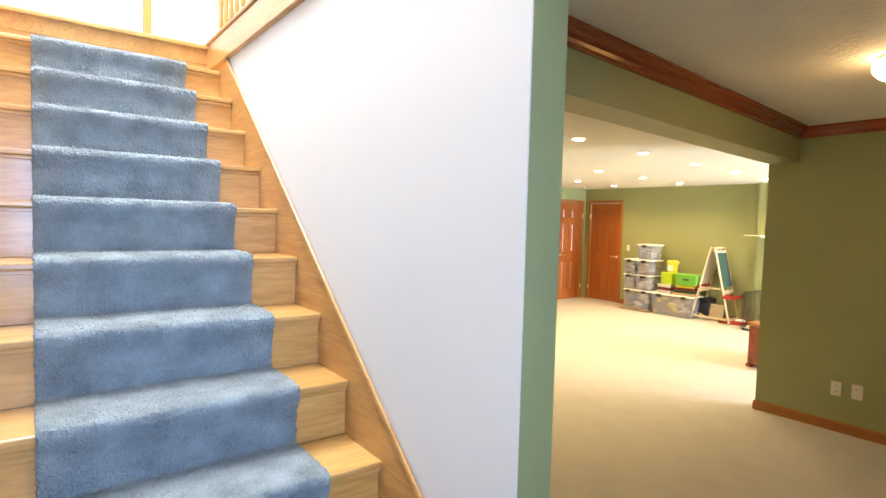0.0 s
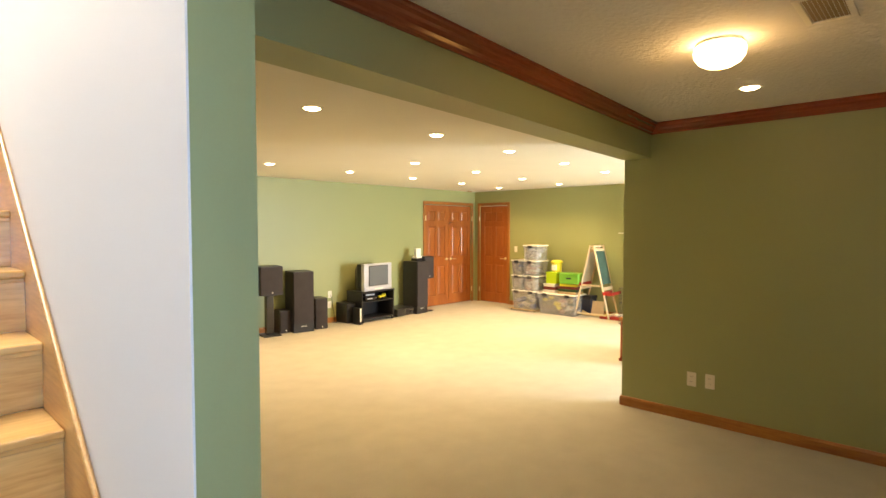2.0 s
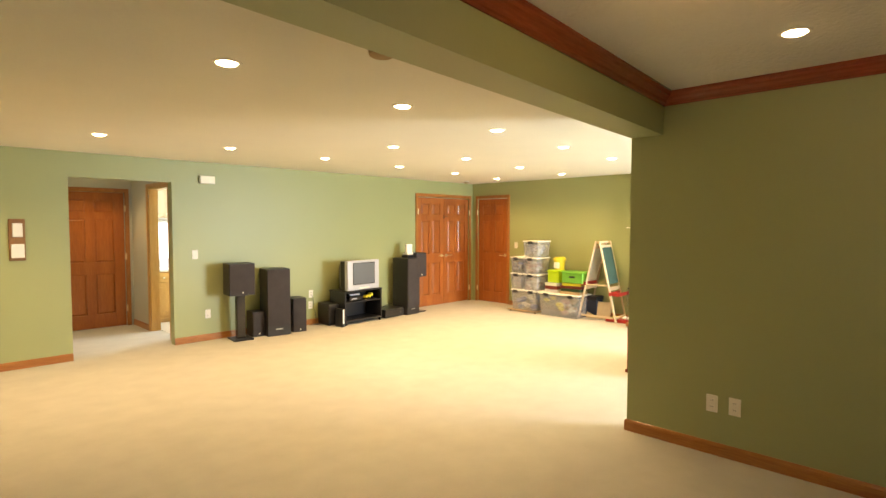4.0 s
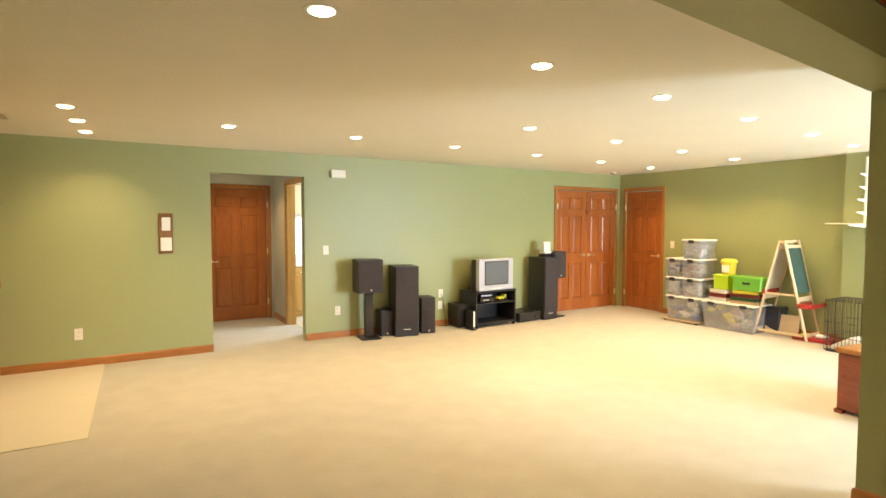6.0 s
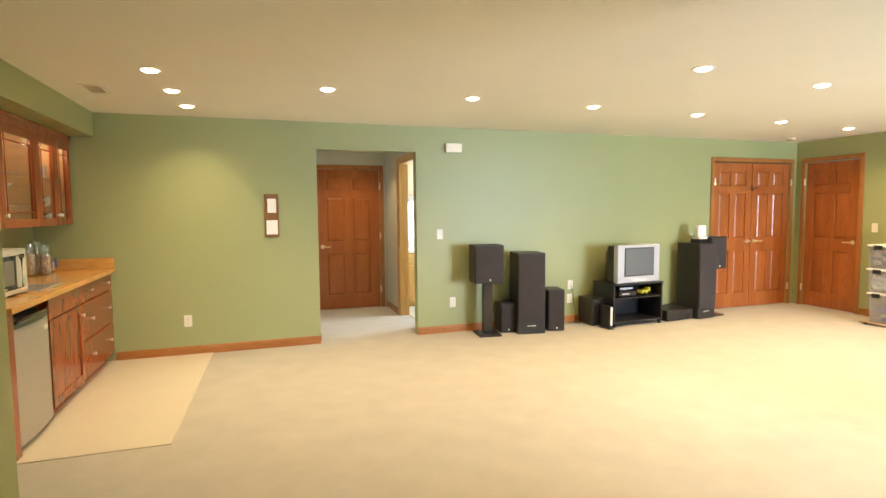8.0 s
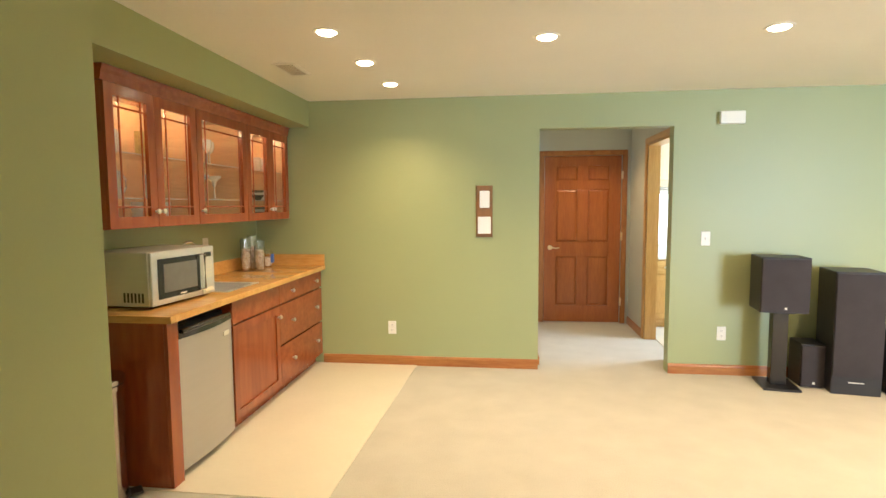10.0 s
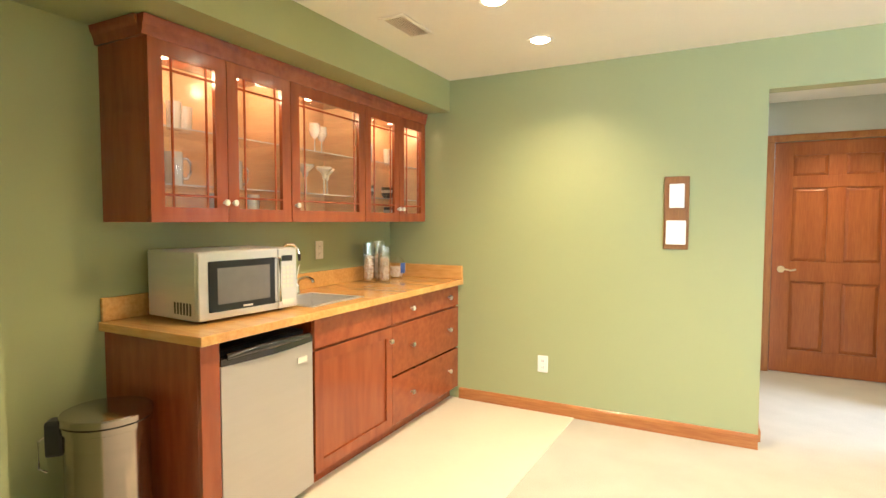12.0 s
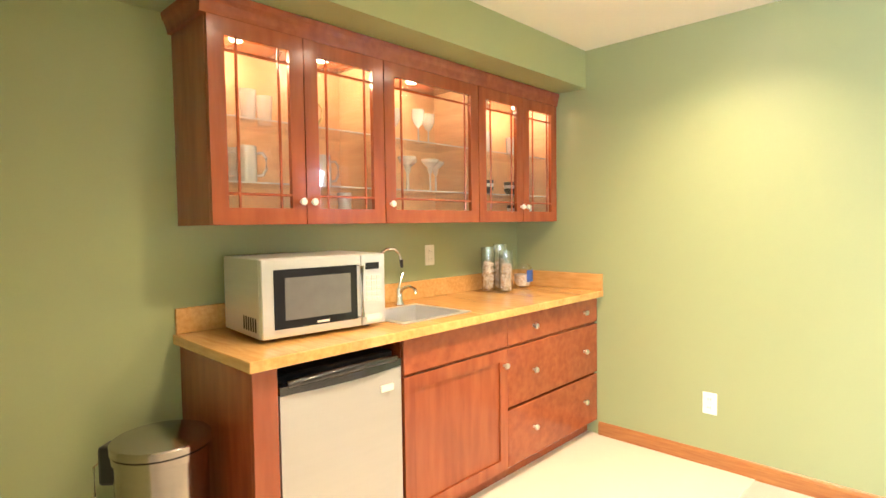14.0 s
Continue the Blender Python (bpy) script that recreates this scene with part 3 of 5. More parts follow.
def runner():
    """One long strip of carpet that folds over every nosing."""
    x0, x1, t = 0.55, 1.258, 0.018
    prof = []
    for k in range(1, 13):
        y, z = nose(k)
        prof += [(y + 0.028 - t, z - RISE + (t if k > 1 else 0.0)), (y + 0.024 - t, z - 0.07), (y - t, z - 0.030), (y - t - 0.006, z - 0.006), (y - t + 0.004, z + t * 0.8), (y + 0.02, z + t)]
        prof.append((y + RUN + 0.028 - t - 0.01, z + t))
    prof += [(nose(13)[0] + 0.020, nose(12)[1] + t), (nose(13)[0] + 0.026, nose(12)[1] + 0.001)]
    fine = []
    for (ya, za), (yb, zb) in zip(prof, prof[1:]):
        m = max(1, round(math.hypot(yb - ya, zb - za) / 0.0065))
        fine += [(ya + (yb - ya) * i / m, za + (zb - za) * i / m) for i in range(m)]
    fine.append(prof[-1])
    # soften the folds a little
    for _ in range(3):
        fine = [fine[0]] + [tuple((a[k] + 2 * c[k] + d[k]) / 4 for k in (0, 1)) for a, c, d in zip(fine, fine[1:], fine[2:])] + [fine[-1]]
    n = 124
    rows, cols = len(fine), n + 3
    ys, zs = np.array([f[0] for f in fine]), np.array([f[1] for f in fine])
    co = np.zeros((rows, cols, 3))
    xs = np.concatenate(([x0 - 0.001], np.linspace(x0, x1, n + 1), [x1 + 0.001]))
    co[:, :, 0] = xs[None, :]
    co[:, :, 1], co[:, :, 2] = ys[:, None], zs[:, None]
    for j in (0, cols - 1):
        co[:, j, 1] += t * 0.75
        co[:, j, 2] -= t * 0.75
    rg = np.random.default_rng(4)
    co[:, 1:-1, 1] += rg.normal(0, 0.0022, (rows, cols - 2))
    co[:, 1:-1, 2] += rg.normal(0, 0.0022, (rows, cols - 2))
    idx = np.arange(rows * cols).reshape(rows, cols)
    faces = np.stack((idx[:-1, :-1], idx[:-1, 1:], idx[1:, 1:], idx[1:, :-1]), -1).reshape(-1, 4)
    me = bpy.data.meshes.new("stair_runner")
    me.from_pydata(co.reshape(-1, 3).tolist(), [], faces.tolist())
    me.materials.append(RUNNER)
    me.polygons.foreach_set("use_smooth", [True] * len(me.polygons))
    ob = tagged(new("stair_runner", me), "blue-grey looped carpet runner down the oak stairs", "carpet runner")
    tex = bpy.data.textures.new("pile", "CLOUDS")
    tex.noise_scale = 0.009
    dm = ob.modifiers.new("pile", "DISPLACE")
    dm.texture, dm.strength, dm.mid_level = tex, 0.016, 0.5


staircase()
runner()
# edge of the upper floor along the stairwell, with its balustrade
b = B()
box(b, XS0 - 0.022, YS0, 2.512, XS0 + 0.03, 3.88, ZU, 0.003)
box(b, XS0 - 0.034, YS0, ZU + 0.0005, XS0 + 0.05, 3.90, ZU + 0.022, 0.006)
box(b, XS0 - 0.030, YS0, 2.512, XS0 - 0.022, 3.88, 2.529, 0.002)
structure("floor_edge_trim", b, OAK_Y, "oak trim on the edge of the upper floor")
bal = thing("balustrade", pose(XS0 + 0.06, 0, ZU + 0.001), "oak balustrade with turned spindles on the upper floor", "balustrade")
b = B()
spin = [(0.016, 0), (0.016, 0.12), (0.010, 0.13), (0.017, 0.16), (0.012, 0.20), (0.018, 0.30), (0.016, 0.42), (0.009, 0.55), (0.014, 0.58), (0.009, 0.61), (0.013, 0.66), (0.013, 0.80)]
first = None
for i in range(22):
    if first is None:
        first = part("spindle", lathe(B(), spin, 12), OAK_Z, bal, smooth=True)
        sp = first
    else:
        sp = new("spindle", first.data)
        sp.parent = bal
    sp.matrix_basis = pose(0, 3.86 - i * 0.115, 0)
b.free()
part("handrail", box(B(), -0.03, 1.35, 0.80, 0.03, 4.0, 0.86, 0.015, 2), OAK_Y, bal)
d = thing("door_5", pose(0.38, 5.0, ZU), "white-painted panelled door on the upper landing with oak casing", "door", kind="structure")
casing(d, 0.86, 2.04, OAK_Z)
lf = six_panel(d, 0.85, 2.02)
lf.matrix_basis = pose(0.005, 0.012, 0.008)
PINKW = material("pale_door_paint", (0.50, 0.40, 0.38), 0.45, vary=0.04, bump=0.02)
for o in (lf, *lf.children):
    o.data.materials[0] = PINKW



# ---- lamps in the ceilings ----
can_light = bpy.data.lights.new("recessed_lamp", "SPOT")
can_light.energy, can_light.color, can_light.spot_size, can_light.spot_blend, can_light.shadow_soft_size = CAN_W, WARM, radians(116), 1.0, 0.05


def recessed_lamp(x, y, z=ZC):
    lamp = thing("recessed_lamp", pose(x, y, z), "white-trimmed recessed ceiling lamp, lit", "recessed lamp", "recessed lamps")
    part("trim_ring", lathe(B(), [(0.053, -0.001), (0.055, -0.006), (0.070, -0.005), (0.074, -0.001), (0.074, 0.0)], 28), PLATE, lamp, smooth=True)
    part("bulb", lathe(B(), [(0.052, -0.001), (0.048, -0.009), (0.034, -0.015), (0, -0.018)], 24), LAMP_ON, lamp, smooth=True)
    return lamp


CANS = [(3.03, 3.07), (4.28, 3.18), (5.45, 3.3), (6.7, 3.42), (7.95, 3.52), (9.15, 3.65),
        (5.48, 4.68), (6.74, 4.80), (8.02, 4.93), (9.3, 5.05),
        (3.17, 6.0), (4.36, 6.0), (5.55, 6.03), (6.8, 6.1), (8.05, 6.2), (9.3, 6.35),
        (2.01, 5.76), (2.05, 6.38), (2.08, 7.0)]
bar_light = can_light.copy()
bar_light.color = (1.0, 0.77, 0.46)
wide_light = can_light.copy()
wide_light.spot_size, wide_light.energy = radians(138), 82.0
bar_light.spot_size, bar_light.spot_blend, bar_light.energy = radians(140), 1.0, 52.0
lamp0 = recessed_lamp(*CANS[0])
for i, (x, y) in enumerate(CANS):
    if i:
        copy_thing(lamp0, pose(x, y, ZC))
    new("recessed_lamp_light", bar_light if x < 2.5 else wide_light if y > 4.2 or x > 6 else can_light).matrix_basis = pose(x, y, ZC - 0.06)
copy_thing(lamp0, pose(4.86, 1.04, ZE))
weak = can_light.copy()
weak.energy = 3.0
new("recessed_lamp_light", weak).matrix_basis = pose(4.86, 1.04, ZE - 0.06)
pool = bpy.data.lights.new("bright_lamp_light", "SPOT")
pool.energy, pool.color, pool.spot_size, pool.spot_blend, pool.shadow_soft_size = 45.0, (1.0, 0.84, 0.62), radians(48), 1.0, 0.05
new("bright_lamp_light", pool).matrix_basis = look((5.48, 4.68, ZC - 0.062), (5.60, 4.93, 0))
lamp0 = copy_thing(lamp0, pose(3.86, 8.95, ZC))
hall_light = can_light.copy()
hall_light.energy = 50.0
so = new("recessed_lamp_light", hall_light)
so.matrix_basis = pose(3.86, 8.95, ZC - 0.06)

dome = thing("dome_lamp", pose(3.86, 0.93, ZE), "frosted glass dome ceiling lamp, lit", "ceiling lamp")
part("base_plate", lathe(B(), [(0, -0.001), (0.10, -0.001), (0.105, -0.016), (0.10, -0.022), (0, -0.026)], 32), PLATE, dome, smooth=True)
part("shade", lathe(B(), [(0.108, -0.020), (0.114, -0.042), (0.109, -0.068), (0.090, -0.094), (0.058, -0.112), (0.026, -0.119), (0, -0.120)], 32), DOME_ON, dome, "frosted ribbed glass shade", True)
part("finial", lathe(B(), [(0.0, -0.119), (0.008, -0.121), (0.009, -0.130), (0, -0.134)], 12), BRASS, dome, smooth=True)
dl = bpy.data.lights.new("dome_lamp_light", "POINT")
dl.energy, dl.color, dl.shadow_soft_size = DOME_W, DOMEC, 0.12
new("dome_lamp_light", dl).matrix_basis = pose(3.86, 0.93, ZE - 0.20)


def ceiling_vent(x, y, z, w=0.16, l=0.32, rz=0):
    v = thing("ceiling_vent", pose(x, y, z, 0, 0, rz), "cream metal ceiling register", "ceiling vent")
    b = B()
    box(b, -l / 2, -w / 2, -0.008, l / 2, -w / 2 + 0.025, -0.001, 0.002)
    box(b, -l / 2, w / 2 - 0.025, -0.008, l / 2, w / 2, -0.001, 0.002)
    box(b, -l / 2, -w / 2 + 0.025, -0.008, -l / 2 + 0.025, w / 2 - 0.025, -0.001, 0.002)
    box(b, l / 2 - 0.025, -w / 2 + 0.025, -0.008, l / 2, w / 2 - 0.025, -0.001, 0.002)
    part("frame", b, PLATE, v)
    part("backing", box(B(), -l / 2 + 0.02, -w / 2 + 0.02, -0.0018, l / 2 - 0.02, w / 2 - 0.02, -0.0005), CARD, v)
    n = 9
    for i in range(n):
        yy = -w / 2 + 0.03 + (w - 0.06) * i / (n - 1)
        part("slat", beam(B(), (-l / 2 + 0.025, yy, -0.005), (l / 2 - 0.025, yy, -0.005), 0.001, 0.008, (0, 0.6, 1)), PLATE, v)


ceiling_vent(1.52, 6.48, ZC, rz=90)
ceiling_vent(3.71, 0.50, ZE, 0.18, 0.34)


def smoke_alarm(x, y, z, r=0.065):
    s = thing("smoke_alarm", pose(x, y, z), "round off-white smoke alarm on the ceiling", "smoke alarm")
    part("base", lathe(B(), [(0, -0.001), (r, -0.001), (r, -0.012), (r - 0.004, -0.014)], 28), PLATE, s, smooth=True)
    part("cover", lathe(B(), [(r - 0.004, -0.014), (r - 0.006, -0.030), (r * 0.7, -0.038), (0, -0.040)], 28), CARD, s, smooth=True)


smoke_alarm(3.43, 2.36, ZC)
smoke_alarm(9.45, 7.2, ZC, 0.055)


# ---- plates on the walls ----
def outlet(m, label="white duplex wall outlet", kindname="wall_outlet"):
    o = thing(kindname, m, label, "wall outlet" if kindname == "wall_outlet" else "light switch")
    part("plate", box(B(), -0.036, -0.006, -0.058, 0.036, 0, 0.058, 0.003, 2), PLATE, o)
    if kindname == "wall_outlet":
        for dz in (-0.022, 0.022):
            s = part("socket", box(B(), -0.016, -0.009, dz - 0.014, 0.016, -0.006, dz + 0.014, 0.002), PLATE, o)
            for dx in (-0.006, 0.006):
                part("slot", box(B(), dx - 0.001, -0.0095, dz - 0.004, dx + 0.001, -0.0088, dz + 0.006), SLOT_SHADE, s)
    else:
        part("toggle", box(B(), -0.005, -0.018, -0.008, 0.005, -0.006, 0.010, 0.002), PLATE, o)
    return o


outlet(pose(1.945, YT, 0.34))
outlet(pose(4.73, YT, 0.35))
outlet(pose(6.28, YT, 0.30))
outlet(pose(6.29, YT, 0.47), "white cable plate with black leads")
outlet(pose(4.58, YT, 1.14), "white wall switch by the hall opening", "wall_switch")
outlet(pose(XF, 6.48, 1.14, 0, 0, -90), "white wall switch by the far door", "wall_switch")
outlet(pose(XD, 1.61, 0.345, 0, 0, -90), "white duplex wall outlet on the partition")
outlet(pose(XD, 1.47, 0.35, 0, 0, -90), "white blank plate on the partition")
outlet(pose(XB, 6.73, 1.13, 0, 0, 90), "white duplex wall outlet above the counter")
ch = thing("door_chime", pose(4.745, YT, 2.112), "white door chime box high on the green wall", "door chime")
part("cover", box(B(), -0.095, -0.045, -0.05, 0.095, 0, 0.05, 0.006, 2), PLATE, ch)
th = thing("control_panel", pose(2.765, YT, 1.38), "cherry board with two white control units on the green wall", "control panel")
part("board", box(B(), -0.070, -0.018, -0.23, 0.070, 0, 0.21, 0.004), BOARDW, th)
part("thermostat", box(B(), -0.040, -0.045, 0.02, 0.045, -0.018, 0.165, 0.006, 2), PAPER, th, "white thermostat box")
part("keypad", box(B(), -0.055, -0.045, -0.200, 0.056, -0.018, -0.055, 0.006, 2), PAPER, th, "white square keypad")


# ---- bar ----
ZT = 0.893                    # counter top
BAR = pose(XB, 5.36, 0, 0, 0, 90)   # x along the bar, front towards -y
LB = 2.207                    # length to the wall


def round_knob(parent, x, y, z, mat=None, label="satin nickel knob"):
    b = B()
    cyl(b, (x, y, z), (x, y - 0.014, z), 0.006, 0.005, 12)
    lathe(b, [(0.006, 0.012), (0.013, 0.016), (0.015, 0.022), (0.012, 0.028), (0, 0.030)], 18, m=Matrix.Translation((x, y, z)) @ Matrix.Rotation(radians(90), 4, "X"))
    part("knob", b, mat or NICKEL, parent, label, True)


def slab_front(name, parent, x0, x1, z0, z1, y):
    return part(name, box(B(), x0 + 0.002, y - 0.019, z0 + 0.002, x1 - 0.002, y, z1 - 0.002, 0.003), CAB_Y if z1 - z0 < x1 - x0 else CAB, parent)


YF = -0.58                    # carcass front of the base cabinets
side = thing("end_panel", BAR, "cherry end panel and stile of the bar beside the small fridge", "cabinet panel")
part("panel", box(B(), 0.0, YF, 0, 0.018, -0.002, 0.852, 0.001), CAB, side)
part("stile", box(B(), 0.0, YF - 0.02, 0, 0.088, YF, 0.852, 0.002), CAB, side)
part("inner_panel", box(B(), 0.07, YF, 0, 0.088, -0.002, 0.852), CAB, side)


def carcass(name, x0, x1, label):
    c = thing(name, BAR @ pose(x0, 0, 0), label, "base cabinet", "base cabinets of the bar")
    w = x1 - x0
    part("side_panel", box(B(), 0, YF, 0.09, 0.016, -0.002, 0.852), CAB, c)
    part("side_panel", box(B(), w - 0.016, YF, 0.09, w, -0.002, 0.852), CAB, c)
    part("bottom_panel", box(B(), 0.016, YF, 0.09, w - 0.016, -0.002, 0.106), CAB_Y, c)
    part("back_panel", box(B(), 0.016, -0.012, 0.106, w - 0.016, -0.002, 0.852), CAB, c)
    part("top_rail", box(B(), 0.016, YF, 0.82, w - 0.016, YF + 0.02, 0.852), CAB_Y, c)
    part("middle_rail", box(B(), 0.016, YF + 0.001, 0.68, w - 0.016, YF + 0.02, 0.71), CAB_Y, c)
    part("toe_kick", box(B(), 0, YF + 0.05, 0, w, YF + 0.065, 0.09), CAB_Y, c, "dark recessed plinth")
    return c, w


c, w = carcass("sink_cabinet", 0.632, 1.31, "cherry sink cabinet with a shaker door under the counter")
slab_front("false_front", c, 0, w, 0.70, 0.85, YF)
b = B()
s = 0.058
ring(b, 0.002, w - 0.002, 0.092, 0.692, s, YF - 0.019, YF)
dr = part("door", b, CAB, c, "shaker door")
part("panel", box(B(), s, YF - 0.010, 0.092 + s, w - s, YF - 0.002, 0.692 - s), CAB, dr)
round_knob(dr, w - 0.03, YF - 0.019, 0.615)
c, w = carcass("drawer_cabinet", 1.31, LB, "cherry three-drawer cabinet against the green wall")
for z0, z1, zk in ((0.70, 0.85, 0.775), (0.392, 0.692, 0.545), (0.092, 0.384, 0.245)):
    dw = slab_front("drawer", c, 0, w, z0, z1, YF)
    for xk in (0.22, w - 0.16):
        round_knob(dw, xk, YF - 0.019, zk)

# counter with a hole for the sink
SX0, SX1, SY0, SY1 = 0.70, 1.10, -0.53, -0.17
ct = thing("bar_counter", BAR, "honey wood-look laminate counter with low backsplash", "countertop")
b = B()
Y0 = -0.64
box(b, -0.025, Y0, ZT - 0.038, SX0, -0.001, ZT, 0.004, 2)
box(b, SX1, Y0, ZT - 0.038, LB, -0.001, ZT, 0.004, 2)
box(b, SX0 - 0.004, Y0, ZT - 0.038, SX1 + 0.004, SY0, ZT - 0.0002, 0.004, 2)
box(b, SX0 - 0.004, SY1, ZT - 0.038, SX1 + 0.004, -0.001, ZT - 0.0002, 0.004, 2)
part("worktop", b, COUNTER, ct)
part("backsplash", box(B(), -0.015, -0.020, ZT, LB - 0.001, -0.001, ZT + 0.10, 0.004, 2), COUNTER, ct)
part("side_splash", box(B(), LB - 0.022, Y0 + 0.002, ZT, LB - 0.002, -0.020, ZT + 0.10, 0.004, 2), COUNTER, ct)

sk = thing("bar_sink", BAR, "small square stainless steel bar sink set in the counter", "sink")
b = B()
for x0, y0, x1, y1 in ((SX0 - 0.012, SY0 - 0.012, SX1 + 0.012, SY0 + 0.02), (SX0 - 0.012, SY1 - 0.02, SX1 + 0.012, SY1 + 0.012), (SX0 - 0.012, SY0 + 0.02, SX0 + 0.02, SY1 - 0.02), (SX1 - 0.02, SY0 + 0.02, SX1 + 0.012, SY1 - 0.02)):
    box(b, x0, y0, ZT + 0.0005, x1, y1, ZT + 0.004, 0.001)
part("rim", b, STEEL, sk)
b = B()
d0 = ZT - 0.15
x0, x1, y0, y1 = SX0 + 0.02, SX1 - 0.02, SY0 + 0.02, SY1 - 0.02
box(b, x0 - 0.002, y0, d0, x0, y1, ZT + 0.001)
box(b, x1, y0, d0, x1 + 0.002, y1, ZT + 0.001)
box(b, x0, y0 - 0.002, d0, x1, y0, ZT + 0.001)
box(b, x0, y1, d0, x1, y1 + 0.002, ZT + 0.001)
box(b, x0, y0, d0 - 0.002, x1, y1, d0)
part("basin", b, STEEL, sk)
part("drain", lathe(B(), [(0, d0 + 0.001), (0.03, d0 + 0.001), (0.038, d0 + 0.003), (0.04, d0 + 0.0005)], 20, (0.9, -0.35, 0)), CHROME, sk, smooth=True)
fc = thing("faucet", BAR @ pose(1.05, -0.10, ZT), "chrome single-lever bar faucet behind the sink", "faucet")
part("base", lathe(B(), [(0, 0), (0.026, 0), (0.026, 0.006), (0.018, 0.02), (0.017, 0.07), (0.013, 0.085), (0, 0.09)], 20), CHROME, fc, smooth=True)
part("spout", pipe(B(), [(0, 0, 0.05), (0, -0.03, 0.085), (0, -0.08, 0.10), (0, -0.12, 0.088), (0, -0.13, 0.07)], 0.009), CHROME, fc, smooth=True)
part("lever", pipe(B(), [(0, 0, 0.085), (0.012, 0.004, 0.115), (0.03, 0.008, 0.15), (0.04, 0.01, 0.165)], 0.006), CHROME, fc, smooth=True)
fd = thing("water_dispenser", BAR @ pose(0.925, -0.08, ZT), "chrome gooseneck water tap with black tip on the counter", "tap")
part("base", lathe(B(), [(0, 0), (0.02, 0), (0.02, 0.008), (0.01, 0.02), (0, 0.022)], 16), CHROME, fd, smooth=True)
part("neck", pipe(B(), [(0, 0, 0.01), (0, 0, 0.22), (0.01, -0.012, 0.265), (0.035, -0.03, 0.29), (0.075, -0.045, 0.29), (0.10, -0.055, 0.265), (0.108, -0.06, 0.225)], 0.008), CHROME, fd, "chrome gooseneck", True)
part("tip", cyl(B(), (0.108, -0.06, 0.235), (0.111, -0.061, 0.195), 0.010, 0.008, 14), BLACK, fd, "black nozzle", True)

# small fridge
fr = thing("mini_fridge", BAR @ pose(0.096, -0.02, 0), "small fridge with grey steel door and black grip under the counter", "mini fridge")
FW = 0.530
part("body", box(B(), 0, -0.52, 0.02, FW, -0.01, 0.80, 0.006), BLACK, fr)


def curved_door(z0, z1, t, bulge, y, inset=0.002):
    n = 14
    out = [(inset + (FW - 2 * inset) * i / n, y - t - bulge * math.sin(math.pi * i / n)) for i in range(n + 1)]
    out += [(FW - inset, y), (inset, y)]
    return prism(B(), out, 2, z0, z1)


dr = part("door", curved_door(0.05, 0.745, 0.050, 0.014, -0.522), FRIDGE_M, fr, "brushed grey steel door", True)
hd = part("handle", curved_door(0.747, 0.775, 0.052, 0.026, -0.522), GLOSS_BLACK, dr, "black full-width top grip", True)
b = B()
n = 12
pipe(b, [(0.03 + (FW - 0.06) * i / n, -0.572 - 0.030 * math.sin(math.pi * i / n), 0.780 + 0.012 * math.sin(math.pi * i / n)) for i in range(n + 1)], 0.014, 12)
part("grip", b, GLOSS_BLACK, dr, "glossy black curved grip", True)
part("badge", box(B(), FW - 0.115, -0.588, 0.665, FW - 0.055, -0.580, 0.69), PLATE, dr, "small silver badge")
for x in (0.05, FW - 0.05):
    part("foot", cyl(B(), (x, -0.47, 0), (x, -0.47, 0.021), 0.015, seg=12), BLACK, fr)

# wall cabinets with glass doors
UD, UZ0, UZ1 = 0.30, 1.312, 2.035


def glass_door(parent, x0, x1, knob_x):
    s = 0.060
    z0, z1 = UZ0 + 0.002, UZ1 + 0.0015
    y = -UD
    b = B()
    ring(b, x0 + 0.002, x1 - 0.002, z0, z1, s, y - 0.020, y)
    dd = part("door", b, CAB, parent)
    pn = part("pane", box(B(), x0 + s - 0.004, y - 0.010, z0 + s - 0.004, x1 - s + 0.004, y - 0.007, z1 - s + 0.004), CLEAR, dd, "clear glass pane")
    ix, iz = 0.045, 0.05
    for xm in (x0 + s + ix, x1 - s - ix):
        part("muntin", box(B(), xm - 0.005, y - 0.018, z0 + s, xm + 0.005, y - 0.0105, z1 - s, 0.002), CAB, dd)
    for zm in (z0 + s + iz, z1 - s - iz):
        part("muntin", box(B(), x0 + s, y - 0.0175, zm - 0.005, x1 - s, y - 0.0108, zm + 0.005, 0.002), CAB_Y, dd)
    round_knob(dd, knob_x, y - 0.020, 1.40, PLATE, "ivory round knob")


